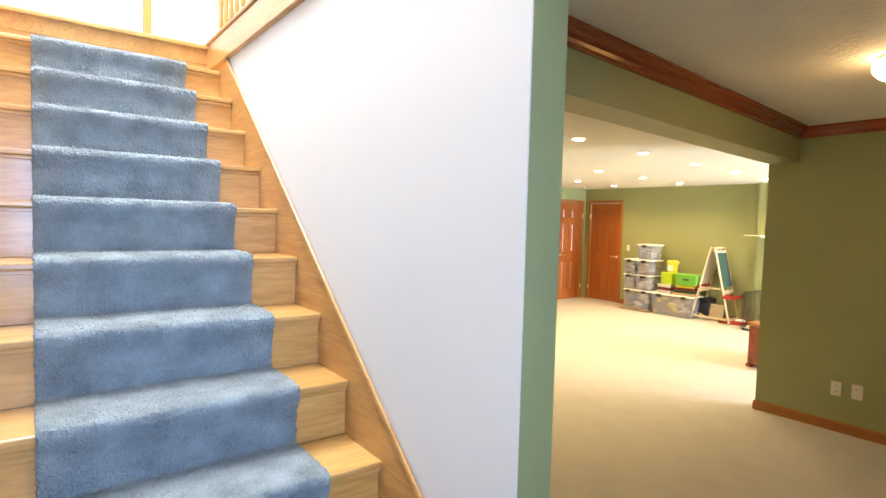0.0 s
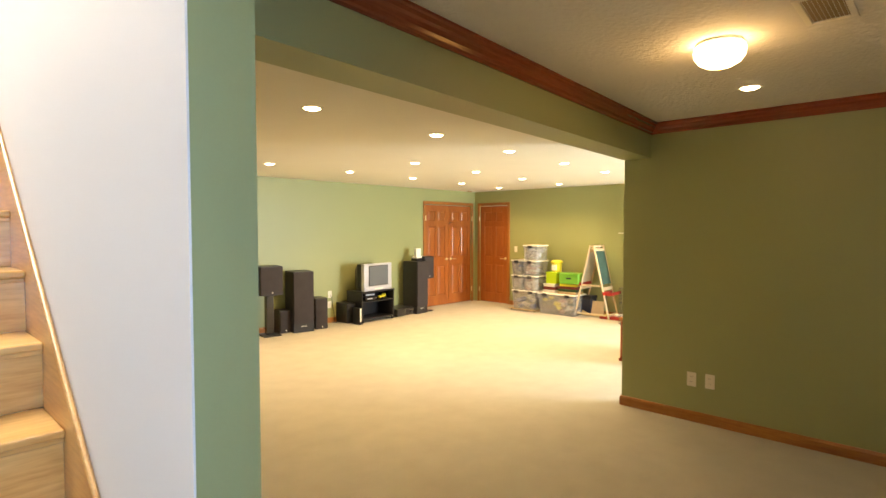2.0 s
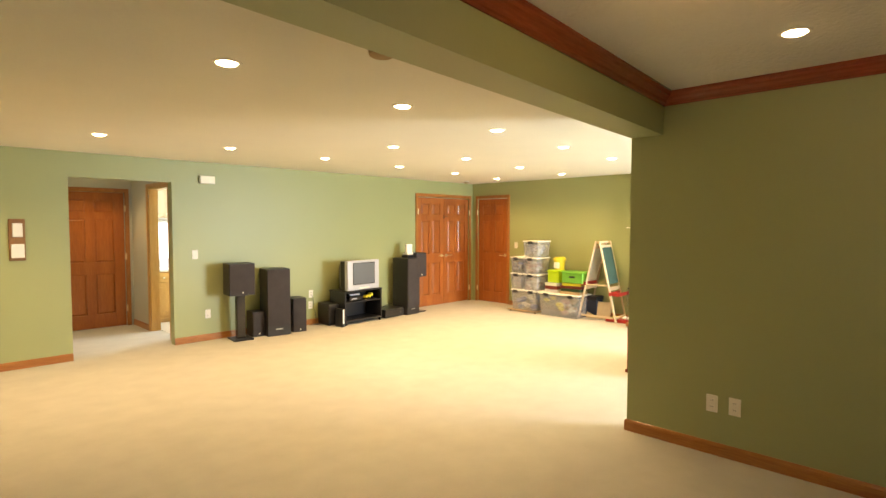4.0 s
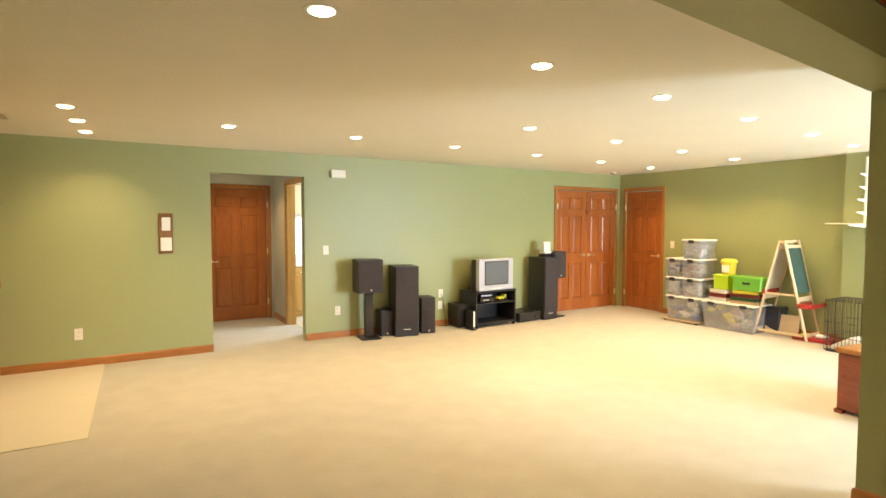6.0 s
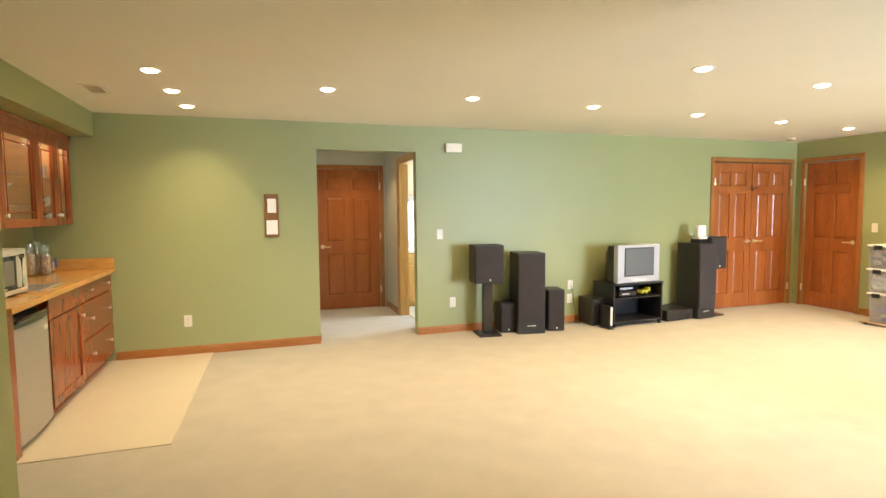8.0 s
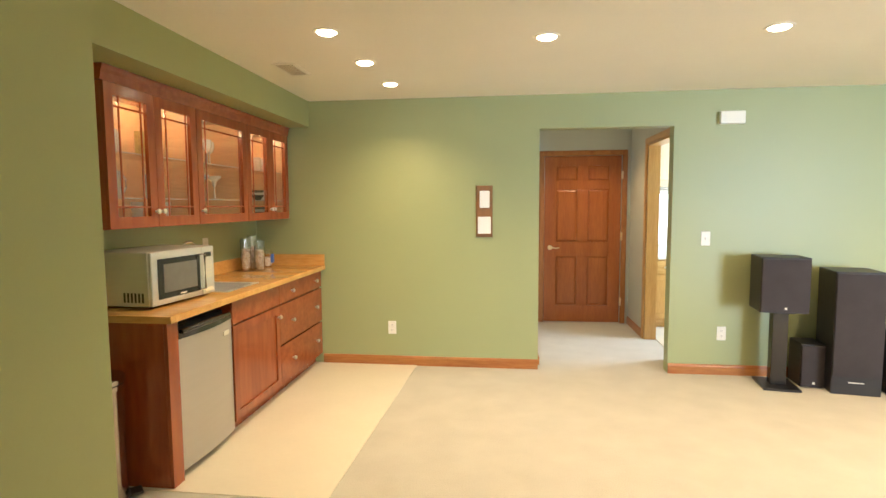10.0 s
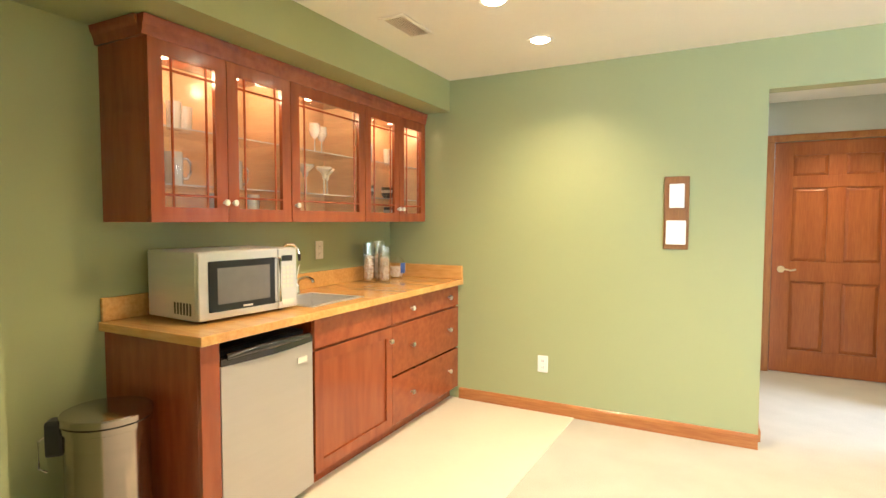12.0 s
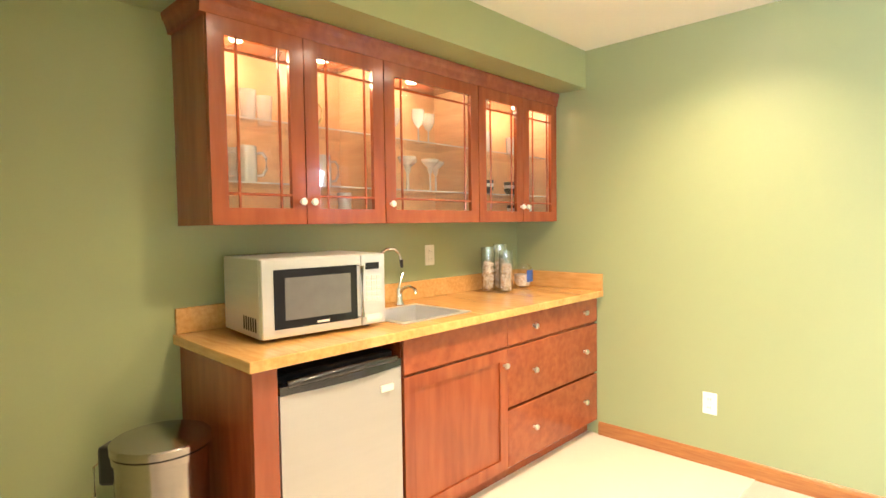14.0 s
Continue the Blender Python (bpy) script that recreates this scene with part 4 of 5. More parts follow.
def wall_cabinet(x0, x1, doors, label):
    c = thing("wall_cabinet", BAR @ pose(x0, 0, 0), label, "wall cabinet", "glass-door wall cabinets")
    w = x1 - x0
    b = B()
    ring(b, 0, w, UZ0, UZ1 + 0.06, 0.017, -UD, -0.001, 0.017)
    part("body", b, CAB, c)
    part("top_panel", box(B(), 0.0172, -UD, UZ1, w - 0.0172, -0.001, UZ1 + 0.0425), CAB_Y, c)
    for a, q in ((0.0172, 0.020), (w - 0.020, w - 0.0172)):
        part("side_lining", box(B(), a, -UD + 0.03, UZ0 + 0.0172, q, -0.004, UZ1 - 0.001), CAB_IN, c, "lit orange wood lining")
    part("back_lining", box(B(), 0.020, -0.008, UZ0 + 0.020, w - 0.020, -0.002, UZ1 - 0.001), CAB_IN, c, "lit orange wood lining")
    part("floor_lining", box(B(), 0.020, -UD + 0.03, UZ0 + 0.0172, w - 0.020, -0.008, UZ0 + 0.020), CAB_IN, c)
    for z in (1.474, 1.714):
        sh = part("shelf", box(B(), 0.021, -UD + 0.035, z - 0.006, w - 0.021, -0.010, z, 0.001), CLEAR, c, "clear glass shelf")
        sh.visible_shadow = False
        # added milky strip, in place of the light the shelf edge catches
        part("edge", box(B(), 0.021, -UD + 0.0335, z - 0.006, w - 0.021, -UD + 0.0348, z), GLINT_GLASS, sh, "milky strip painting the bright glint of the shelf edge")
    for a, q, k in doors:
        glass_door(c, a, q, k)
    for xm in ([w * 0.24, w * 0.74] if len(doors) > 1 else [w * 0.5]):
        puck(c, x0, xm)
    return c


def puck(c, x0, xm):
    part("puck_lamp", lathe(B(), [(0, -0.012), (0.022, -0.011), (0.026, -0.006), (0.026, -0.001), (0, -0.001)], 20, (xm, -0.15, UZ1)), DOME_ON, c, "small lit halogen puck", True)
    pl = bpy.data.lights.new("puck_light", "POINT")
    pl.energy, pl.color, pl.shadow_soft_size = PUCK_W, WARM, 0.03
    new("puck_light", pl).matrix_basis = BAR @ pose(x0 + xm, -0.15, UZ1 - 0.05)


wall_cabinet(0.01, 0.788, [(0, 0.375, 0.35), (0.375, 0.778, 0.40)], "cherry wall cabinet with two prairie-style glass doors and lit mugs")
wall_cabinet(0.79, 1.438, [(0, 0.648, 0.028)], "cherry wall cabinet with one wide glass door and lit stemware")
wall_cabinet(1.44, LB - 0.004, [(0, 0.40, 0.375), (0.40, 0.763, 0.425)], "cherry wall cabinet with two narrow glass doors at the wall")
cr = thing("cabinet_crown", BAR, "dark cherry crown moulding on top of the wall cabinets", "moulding")
pr = [(-UD + 0.0, UZ1 + 0.002), (-UD - 0.022, UZ1 + 0.002), (-UD - 0.026, UZ1 + 0.016), (-UD - 0.030, UZ1 + 0.040), (-UD - 0.036, UZ1 + 0.056), (-UD - 0.040, UZ1 + 0.078), (-UD, UZ1 + 0.078)]
part("front_crown", prism(B(), pr, 0, -0.012, LB), CAB_Y, cr)
pr = [(0.010, UZ1 + 0.003), (-0.004, UZ1 + 0.003), (-0.006, UZ1 + 0.016), (-0.013, UZ1 + 0.040), (-0.022, UZ1 + 0.056), (-0.026, UZ1 + 0.0775), (0.010, UZ1 + 0.0775)]
part("side_crown", prism(B(), pr, 1, -UD, -0.002), CAB, cr)


# glassware behind the doors
def drinking_glass(x, y, z, prof, name, label, cat="glass", handle=0.0, mat=None, group=""):
    g = thing(name, BAR @ pose(x, y, z), label, cat, group)
    part("bowl", lathe(B(), prof, 18), mat or GLINT_GLASS, g, smooth=True)
    if handle:
        h = handle
        r = prof[2][0] if len(prof) > 2 else 0.04
        part("handle", pipe(B(), [(r, 0, h * 0.82), (r + 0.022, -0.01, h * 0.84), (r + 0.034, -0.015, h * 0.7), (r + 0.034, -0.015, h * 0.4), (r + 0.022, -0.01, h * 0.22), (r, 0, h * 0.2)], 0.006), mat or GLINT_GLASS, g, smooth=True)
    return g


MUG = [(0, 0), (0.036, 0), (0.038, 0.01), (0.038, 0.14), (0.035, 0.14), (0.034, 0.02), (0, 0.015)]
TUMBLER = [(0, 0), (0.028, 0), (0.034, 0.12), (0.032, 0.12), (0.026, 0.01), (0, 0.01)]
STEM = [(0, 0), (0.034, 0), (0.034, 0.003), (0.006, 0.008), (0.004, 0.09), (0.012, 0.10), (0.016, 0.125), (0.045, 0.15), (0.048, 0.165), (0.046, 0.165), (0.013, 0.128), (0, 0.115)]
WINE = [(0, 0), (0.032, 0), (0.032, 0.003), (0.005, 0.008), (0.004, 0.08), (0.02, 0.095), (0.034, 0.125), (0.032, 0.17), (0.030, 0.17), (0.031, 0.125), (0, 0.09)]
ZS0, ZS1, ZS2 = UZ0 + 0.021, 1.475, 1.715
for x, y, z in ((0.10, -0.17, ZS1), (0.19, -0.11, ZS1), (0.20, -0.20, ZS1)):
    drinking_glass(x, y, z, MUG, "beer_mug", "clear glass beer mug with a handle on a lit shelf", "mug", 0.14, group="beer mugs")
for x, y in ((0.12, -0.12), (0.22, -0.18), (0.32, -0.12)):
    drinking_glass(x, y, ZS2, TUMBLER, "tumbler", "clear glass tumbler on the upper glass shelf", group="tumblers")
AMBER = material("printed_mug_amber", (0.62, 0.50, 0.16), 0.3, vary=0.3, scale=30, bump=0)
drinking_glass(0.48, -0.17, ZS2, MUG, "printed_mug", "yellow-green printed beer mug in the wall cabinet", "mug", 0.14, AMBER)
drinking_glass(0.58, -0.14, ZS1, MUG, "beer_mug", "clear glass beer mug with a handle on a lit shelf", "mug", 0.14, group="beer mugs")
for x, y in ((0.48, -0.12), (0.68, -0.16)):
    drinking_glass(x, y, ZS0, TUMBLER, "tumbler", "clear glass tumbler on the cabinet floor", group="tumblers")
for x, y in ((0.93, -0.13), (1.03, -0.2), (1.10, -0.13), (1.20, -0.19), (1.30, -0.13)):
    drinking_glass(x, y, ZS1, STEM, "margarita_glass", "clear stemmed margarita glass on the middle shelf", "stemware", group="margarita glasses")
for x, y in ((0.92, -0.15), (1.02, -0.12), (1.12, -0.19), (1.24, -0.14)):
    drinking_glass(x, y, ZS2, WINE, "wine_glass", "clear wine glass on the upper glass shelf", "stemware", group="wine glasses")
for x, y in ((1.56, -0.14), (1.66, -0.18), (1.75, -0.12), (1.95, -0.15), (2.08, -0.14)):
    drinking_glass(x, y, ZS2, TUMBLER, "tumbler", "clear glass tumbler on the upper glass shelf", group="tumblers")
for i, (x, z) in enumerate(((1.58, ZS1), (1.70, ZS1), (1.95, ZS1), (2.06, ZS1), (1.62, ZS0), (1.98, ZS0), (2.09, ZS0))):
    g = thing("stacked_bowls", BAR @ pose(x, -0.15, z), "small stack of dark and white bowls in the wall cabinet" if i % 2 else "stack of white bowls on the glass shelf", "bowls")
    for k in range(3):
        part("bowl", lathe(B(), [(0, 0), (0.022, 0.001), (0.045, 0.03), (0.048, 0.045), (0.045, 0.045), (0.02, 0.006), (0, 0.005)], 18, (0, 0, k * 0.02)), PAPER if (i in (0, 3, 6) or k == 1) else BLACK, g, smooth=True)

# microwave
mw = thing("microwave", pose(0.985, 5.752, ZT, 0, 0, 85), "stainless steel microwave with dark window on the counter", "microwave")
W, D, H = 0.52, 0.37, 0.298
part("body", box(B(), -W / 2, -D / 2 + 0.02, 0.012, W / 2, D / 2, H, 0.004), STEEL, mw)
dr = part("door", box(B(), -W / 2 + 0.001, -D / 2, 0.014, W / 2 - 0.117, -D / 2 + 0.019, H - 0.002, 0.004), STEEL, mw)
part("window_frame", box(B(), -W / 2 + 0.045, -D / 2 - 0.003, 0.045, W / 2 - 0.135, -D / 2 - 0.0002, H - 0.04, 0.002), DARKGLASS, dr, "black glass door panel")
part("window", box(B(), -W / 2 + 0.085, -D / 2 - 0.0045, 0.075, W / 2 - 0.165, -D / 2 - 0.0032, H - 0.07, 0.001), MESHWIN, dr, "grey mesh window")
part("logo", box(B(), -0.05, -D / 2 - 0.005, 0.052, 0.0, -D / 2 - 0.0032, 0.060), PLATE, dr, "small pale maker's mark bar")
b = B()
pipe(b, [(W / 2 - 0.128, -D / 2, 0.05), (W / 2 - 0.128, -D / 2 - 0.03, 0.055), (W / 2 - 0.128, -D / 2 - 0.03, H - 0.045), (W / 2 - 0.128, -D / 2, H - 0.04)], 0.007, 12)
part("handle", b, CHROME, dr, "chrome bar handle", True)
pa = part("control_panel", box(B(), W / 2 - 0.114, -D / 2, 0.014, W / 2 - 0.001, -D / 2 + 0.019, H - 0.002, 0.004), STEEL, mw)
part("display", box(B(), W / 2 - 0.095, -D / 2 - 0.002, H - 0.062, W / 2 - 0.03, -D / 2 - 0.0002, H - 0.035, 0.001), DARKGLASS, pa, "black clock display")
for r in range(5):
    for k in range(3):
        x = W / 2 - 0.092 + k * 0.024
        z = H - 0.10 - r * 0.022
        part("button", box(B(), x, -D / 2 - 0.002, z, x + 0.018, -D / 2 - 0.0002, z + 0.014, 0.001), PLATE, pa)
part("open_button", box(B(), W / 2 - 0.095, -D / 2 - 0.003, 0.03, W / 2 - 0.025, -D / 2 - 0.0002, 0.055, 0.002), PLATE, pa, "pale wide open button")
# raised dark bars, coloured as the shade in open vents
for r in range(6):
    part("vent_slot", box(B(), -W / 2 - 0.0012, -D / 2 + 0.05 + r * 0.022, 0.035, -W / 2 - 0.0002, -D / 2 + 0.062 + r * 0.022, 0.085), SLOT_SHADE, mw, "dark bar painting the shade inside a vent slot")
for x, y in ((-0.2, -0.13), (0.2, -0.13), (-0.2, 0.13), (0.2, 0.13)):
    part("foot", cyl(B(), (x, y, 0), (x, y, 0.013), 0.012, seg=12), BLACK, mw)

# glass jars at the end of the counter
SHELLS = material("mixed_corks", (0.50, 0.27, 0.10), 0.6, tint=(0.88, 0.82, 0.72), scale=45, fine=90, bump=0.6)
for i, (x, y, h) in enumerate(((1.74, -0.13, 0.27), (1.84, -0.14, 0.285), (1.79, -0.225, 0.25))):
    g = thing("glass_vase", BAR @ pose(x, y, ZT), "tall clear glass vase half full of corks", "vase", "glass vases with corks")
    part("vessel", lathe(B(), [(0, 0), (0.040, 0), (0.042, 0.01), (0.042, h), (0.039, h), (0.039, 0.012), (0, 0.012)], 20), VASEGLASS, g, smooth=True)
    rc, bb = random.Random(31 + i), B()
    for k in range(110):
        a, rr, zc = rc.uniform(0, math.tau), 0.028 * math.sqrt(rc.random()), 0.022 + (h * 0.66 - 0.022) * k / 109
        p, q = Vector((rr * math.cos(a), rr * math.sin(a), zc)), Vector((rc.uniform(-1, 1), rc.uniform(-1, 1), rc.uniform(-0.6, 0.6))).normalized() * 0.011
        if Vector((p.x, p.y, 0)).length + 0.011 > 0.037:
            p.x, p.y = p.x * 0.75, p.y * 0.75
        cyl(bb, p - q, p + q, 0.0085, seg=8)
    part("contents", bb, SHELLS, g, "tan and cream corks", True)
g = thing("candy_jar", BAR @ pose(2.05, -0.16, ZT), "round glass jar with a blue label beside the vases", "jar")
part("vessel", lathe(B(), [(0, 0), (0.045, 0), (0.058, 0.03), (0.062, 0.08), (0.055, 0.13), (0.040, 0.15), (0.037, 0.15), (0.052, 0.128), (0.058, 0.08), (0.04, 0.01), (0, 0.01)], 24), CLEAR, g, smooth=True)
part("contents", lathe(B(), [(0, 0.012), (0.040, 0.013), (0.055, 0.05), (0.055, 0.085), (0, 0.09)], 20), SHELLS, g, "mixed sweets", True)
part("label", prism(B(), [(0.066 * math.cos(a), 0.066 * math.sin(a)) for a in [radians(-120 + 12 * k) for k in range(8)]] + [(0.063 * math.cos(a), 0.063 * math.sin(a)) for a in [radians(-36 - 12 * k) for k in range(8)]], 2, 0.04, 0.115), BLUEP, g, "blue paper label")

# step bin beside the bar
BINM = material("dark_steel", (0.42, 0.37, 0.33), 0.16, 1.0, vary=0.1, scale=3, fine=90, bump=0.03, stretch=(1, 1, 12))
tb = thing("step_bin", pose(1.01, 5.185, 0, 0, 0, 134), "round brushed steel pedal bin beside the bar", "pedal bin")
part("body", lathe(B(), [(0, 0.005), (0.140, 0.005), (0.140, 0.575), (0.134, 0.575), (0.134, 0.02), (0, 0.02)], 40), BINM, tb, "brushed steel drum", True)
part("base_ring", lathe(B(), [(0, 0), (0.146, 0), (0.148, 0.006), (0.148, 0.03), (0.1405, 0.036)], 40), BLACK, tb, "black plastic base ring", True)
part("rim", lathe(B(), [(0.1405, 0.565), (0.147, 0.568), (0.148, 0.590), (0.142, 0.594)], 40), BINM, tb, smooth=True)
part("lid", lathe(B(), [(0.146, 0.594), (0.151, 0.597), (0.151, 0.618), (0.147, 0.623), (0.10, 0.630), (0.04, 0.634), (0, 0.635)], 40), BINM, tb, "domed steel lid", True)
part("hinge", box(B(), -0.035, 0.135, 0.47, 0.035, 0.195, 0.60, 0.012, 2), BLACK, tb, "black plastic hinge box")
part("carry_handle", pipe(B(), [(-0.02, 0.19, 0.55), (-0.02, 0.215, 0.53), (-0.02, 0.215, 0.43), (-0.02, 0.19, 0.415)], 0.004), CHROME, tb, "bent wire handle", True)
part("pedal", box(B(), -0.04, -0.20, 0.012, 0.04, -0.13, 0.024, 0.004), BLACK, tb, "black foot pedal")


# ---- television and loudspeakers ----
def speaker(m, w, d, h, label, z=0.0, group="", plinth=False, mark=True):
    s = thing("loudspeaker", m, label, "loudspeaker", group)
    part("cabinet", box(B(), -w / 2, -d / 2, z, w / 2, d / 2, z + h, 0.004), BLACK_VINYL, s)
    z0 = z + (0.14 if plinth else 0.012)
    gr = B()
    n = 10
    out = [(-w / 2 + 0.006 + (w - 0.012) * i / n, -d / 2 - 0.014 - 0.012 * math.sin(math.pi * i / n)) for i in range(n + 1)] + [(w / 2 - 0.006, -d / 2 - 0.0005), (-w / 2 + 0.006, -d / 2 - 0.0005)]
    prism(gr, out, 2, z0, z + h - 0.012)
    part("grille", gr, CLOTH, s, "dark cloth grille", True)
    if mark:
        part("badge", box(B(), -0.008 if not plinth else -0.05, -d / 2 - (0.030 if not plinth else 0.003), z0 + (0.02 if not plinth else -0.05), 0.008 if not plinth else 0.05, -d / 2 - (0.024 if not plinth else 0.0005), z0 + (0.036 if not plinth else -0.042)), PLATE, s, "small silver badge")
    return s


def speaker_stand(m, h, label, w=0.25, d=0.28):
    s = thing("speaker_stand", m, label, "speaker stand", "speaker stands")
    part("base_plate", box(B(), -w / 2, -d / 2, 0, w / 2, d / 2, 0.018, 0.003), BLACK, s)
    part("pole", box(B(), -0.055, -0.045, 0.018, 0.055, 0.045, h - 0.012, 0.008, 2), GLOSS_BLACK, s, "glossy black column")
    part("top_plate", box(B(), -0.08, -0.09, h - 0.012, 0.08, 0.09, h, 0.002), BLACK, s)


speaker_stand(pose(5.06, 7.33, 0, 0, 0, -8), 0.60, "black metal speaker stand holding a loudspeaker", 0.26, 0.30)
speaker(pose(5.05, 7.33, 0.60, 0, 0, -8), 0.33, 0.28, 0.42, "black bookshelf loudspeaker on a stand by the green wall", group="loudspeakers")
speaker(pose(5.32, 7.42, 0, 0, 0, -5), 0.17, 0.22, 0.34, "small black loudspeaker on the carpet behind the tower", group="loudspeakers")
speaker(pose(5.56, 7.32, 0, 0, 0, -10), 0.32, 0.34, 0.92, "tall dark floor-standing loudspeaker with plinth band", group="tower loudspeakers", plinth=True)
speaker(pose(5.90, 7.33, 0, 0, 0, -12), 0.20, 0.28, 0.48, "compact black loudspeaker beside the tower", group="loudspeakers")

# television stand
sx = thing("tv_stand", pose(6.93, 7.28, 0, 0, 0, 3), "low black open-front television stand on casters", "television stand")
for x in (-0.36, 0.36):
    part("side_panel", box(B(), x - 0.012, -0.19, 0.045, x + 0.012, 0.19, 0.50, 0.004), BLACK, sx)
part("back_panel", box(B(), -0.346, 0.178, 0.05, 0.346, 0.188, 0.49), BLACK, sx)
part("top", box(B(), -0.375, -0.20, 0.50, 0.375, 0.20, 0.522, 0.004), BLACK, sx)
part("shelf", box(B(), -0.347, -0.185, 0.335, 0.347, 0.176, 0.352, 0.002), BLACK, sx)
part("shelf", box(B(), -0.347, -0.185, 0.05, 0.347, 0.176, 0.070, 0.002), BLACK, sx)
for x in (-0.34, 0.34):
    for y in (-0.17, 0.17):
        ca = part("caster", cyl(B(), (x - 0.012, y, 0.022), (x + 0.012, y, 0.022), 0.022, seg=16), BLACK, sx, "black twin-wheel caster", True)
        part("stem", cyl(B(), (x, y, 0.03), (x, y, 0.05), 0.006, seg=8), CHROME, ca)
tv = thing("television", pose(6.93, 7.30, 0.522, 0, 0, 5), "silver tube television with grey screen on the black stand", "television")
part("bezel", box(B(), -0.325, -0.20, 0.0, 0.325, -0.12, 0.455, 0.012, 2), SILVER, tv, "silver front frame")
part("speaker_strip", box(B(), -0.315, -0.208, 0.008, 0.315, -0.199, 0.060, 0.004), SILVER, tv)
part("control_strip", box(B(), -0.10, -0.212, 0.02, 0.10, -0.2075, 0.04, 0.002), PLATE, tv)
part("inner_frame", box(B(), -0.228, -0.2045, 0.082, 0.228, -0.1995, 0.423, 0.003), BLACK, tv, "black mask round the screen")
b = B()
n = 8
gr = [[b.verts.new((-0.215 + 0.43 * i / n, -0.206 - 0.010 * math.sin(math.pi * i / n) * math.sin(math.pi * j / n), 0.095 + 0.315 * j / n)) for i in range(n + 1)] for j in range(n + 1)]
for j in range(n):
    for i in range(n):
        b.faces.new((gr[j][i], gr[j][i + 1], gr[j + 1][i + 1], gr[j + 1][i]))
part("screen", b, SCREEN, tv, "dark curved tube screen", True)
b = B()
fr_ = [(-0.315, 0.012), (0.315, 0.012), (0.315, 0.445), (-0.315, 0.445)]
bk = [(-0.20, 0.03), (0.20, 0.03), (0.20, 0.33), (-0.20, 0.33)]
vf = [b.verts.new((x, -0.12, z)) for x, z in fr_]
vm = [b.verts.new((x, -0.02, z)) for x, z in fr_]
vb = [b.verts.new((x, 0.16, z)) for x, z in bk]
b.faces.new(vf)
b.faces.new(vb[::-1])
for p, q in ((vf, vm), (vm, vb)):
    for k in range(4):
        b.faces.new((p[k], p[(k + 1) % 4], q[(k + 1) % 4], q[k]))
part("tube_housing", b, BLACK, tv, "tapered black rear housing")


def box_unit(name, m, w, d, h, label, cat, front=None):
    s = thing(name, m, label, cat)
    part("case", box(B(), -w / 2, -d / 2, 0.008, w / 2, d / 2, h, 0.004), BLACK, s)
    part("front_panel", box(B(), -w / 2, -d / 2 - 0.012, 0.012, w / 2, -d / 2 - 0.0005, h - 0.004, 0.003), front or DARKGLASS, s)
    for x in (-w / 2 + 0.04, w / 2 - 0.04):
        for y in (-d / 2 + 0.04, d / 2 - 0.04):
            part("foot", cyl(B(), (x, y, 0), (x, y, 0.009), 0.015, seg=10), BLACK, s)
    return s


vc = box_unit("video_player", pose(6.80, 7.27, 0.352, 0, 0, 3), 0.25, 0.28, 0.07, "flat black player with grey buttons on the stand shelf", "media player")
part("button_row", box(B(), -0.09, -0.156, 0.03, 0.02, -0.1522, 0.045), SILVER, vc)
box_unit("set_top_box", pose(6.81, 7.27, 0.422, 0, 0, 3), 0.20, 0.2, 0.045, "small grey box stacked on the player", "media player", SILVER)
ty = thing("toy_truck", pose(7.12, 7.22, 0.352, 0, 0, 20), "yellow plastic toy truck on the stand shelf", "toy")
part("body", box(B(), -0.10, -0.04, 0.018, 0.04, 0.04, 0.065, 0.012), YELLOW, ty)
part("cab", box(B(), 0.042, -0.035, 0.018, 0.10, 0.035, 0.085, 0.010), YELLOW, ty)
for x in (-0.06, 0.06):
    for y in (-0.04, 0.04):
        part("wheel", cyl(B(), (x, y - 0.01, 0.02), (x, y + 0.01, 0.02), 0.02, seg=14), BLACK, ty)
sw = box_unit("subwoofer", pose(6.50, 7.40, 0, 0, 0, -3), 0.20, 0.32, 0.33, "black subwoofer box on the carpet by the stand", "subwoofer")
gc = thing("game_console", pose(6.50, 7.10, 0, 0, 0, 4), "slim upright white and black game console on the carpet", "game console")
part("case", box(B(), -0.022, -0.08, 0.004, 0.022, 0.10, 0.27, 0.004), BLACK, gc)
part("front_face", box(B(), -0.020, -0.086, 0.05, 0.010, -0.0805, 0.265, 0.002), PAPER, gc, "white front strip")
part("stand", box(B(), -0.04, -0.09, 0, 0.04, 0.11, 0.004), BLACK, gc)
am = box_unit("receiver", pose(7.60, 7.33, 0, 0, 0, 5), 0.44, 0.36, 0.14, "black audio receiver lying on the carpet", "receiver")
part("knob", cyl(B(), (0.12, -0.182, 0.07), (0.12, -0.20, 0.07), 0.02, seg=20), BLACK, am, smooth=True)
cbl = thing("cable", pose(7.62, 7.32, 0.142), "black cable loop lying on the receiver", "cable")
part("wire", pipe(B(), [(-0.15, 0.05, 0.004), (-0.12, -0.02, 0.03), (-0.05, -0.06, 0.065), (0.04, -0.05, 0.07), (0.10, 0.02, 0.05), (0.14, 0.10, 0.006)], 0.004), BLACK, cbl, smooth=True)
speaker(pose(8.00, 7.30, 0, 0, 0, 6), 0.30, 0.34, 0.96, "tall dark floor-standing loudspeaker by the double door", group="tower loudspeakers", plinth=True)
speaker_stand(pose(8.25, 7.34, 0, 0, 0, 4), 0.62, "black metal speaker stand behind the tower", 0.24, 0.30)
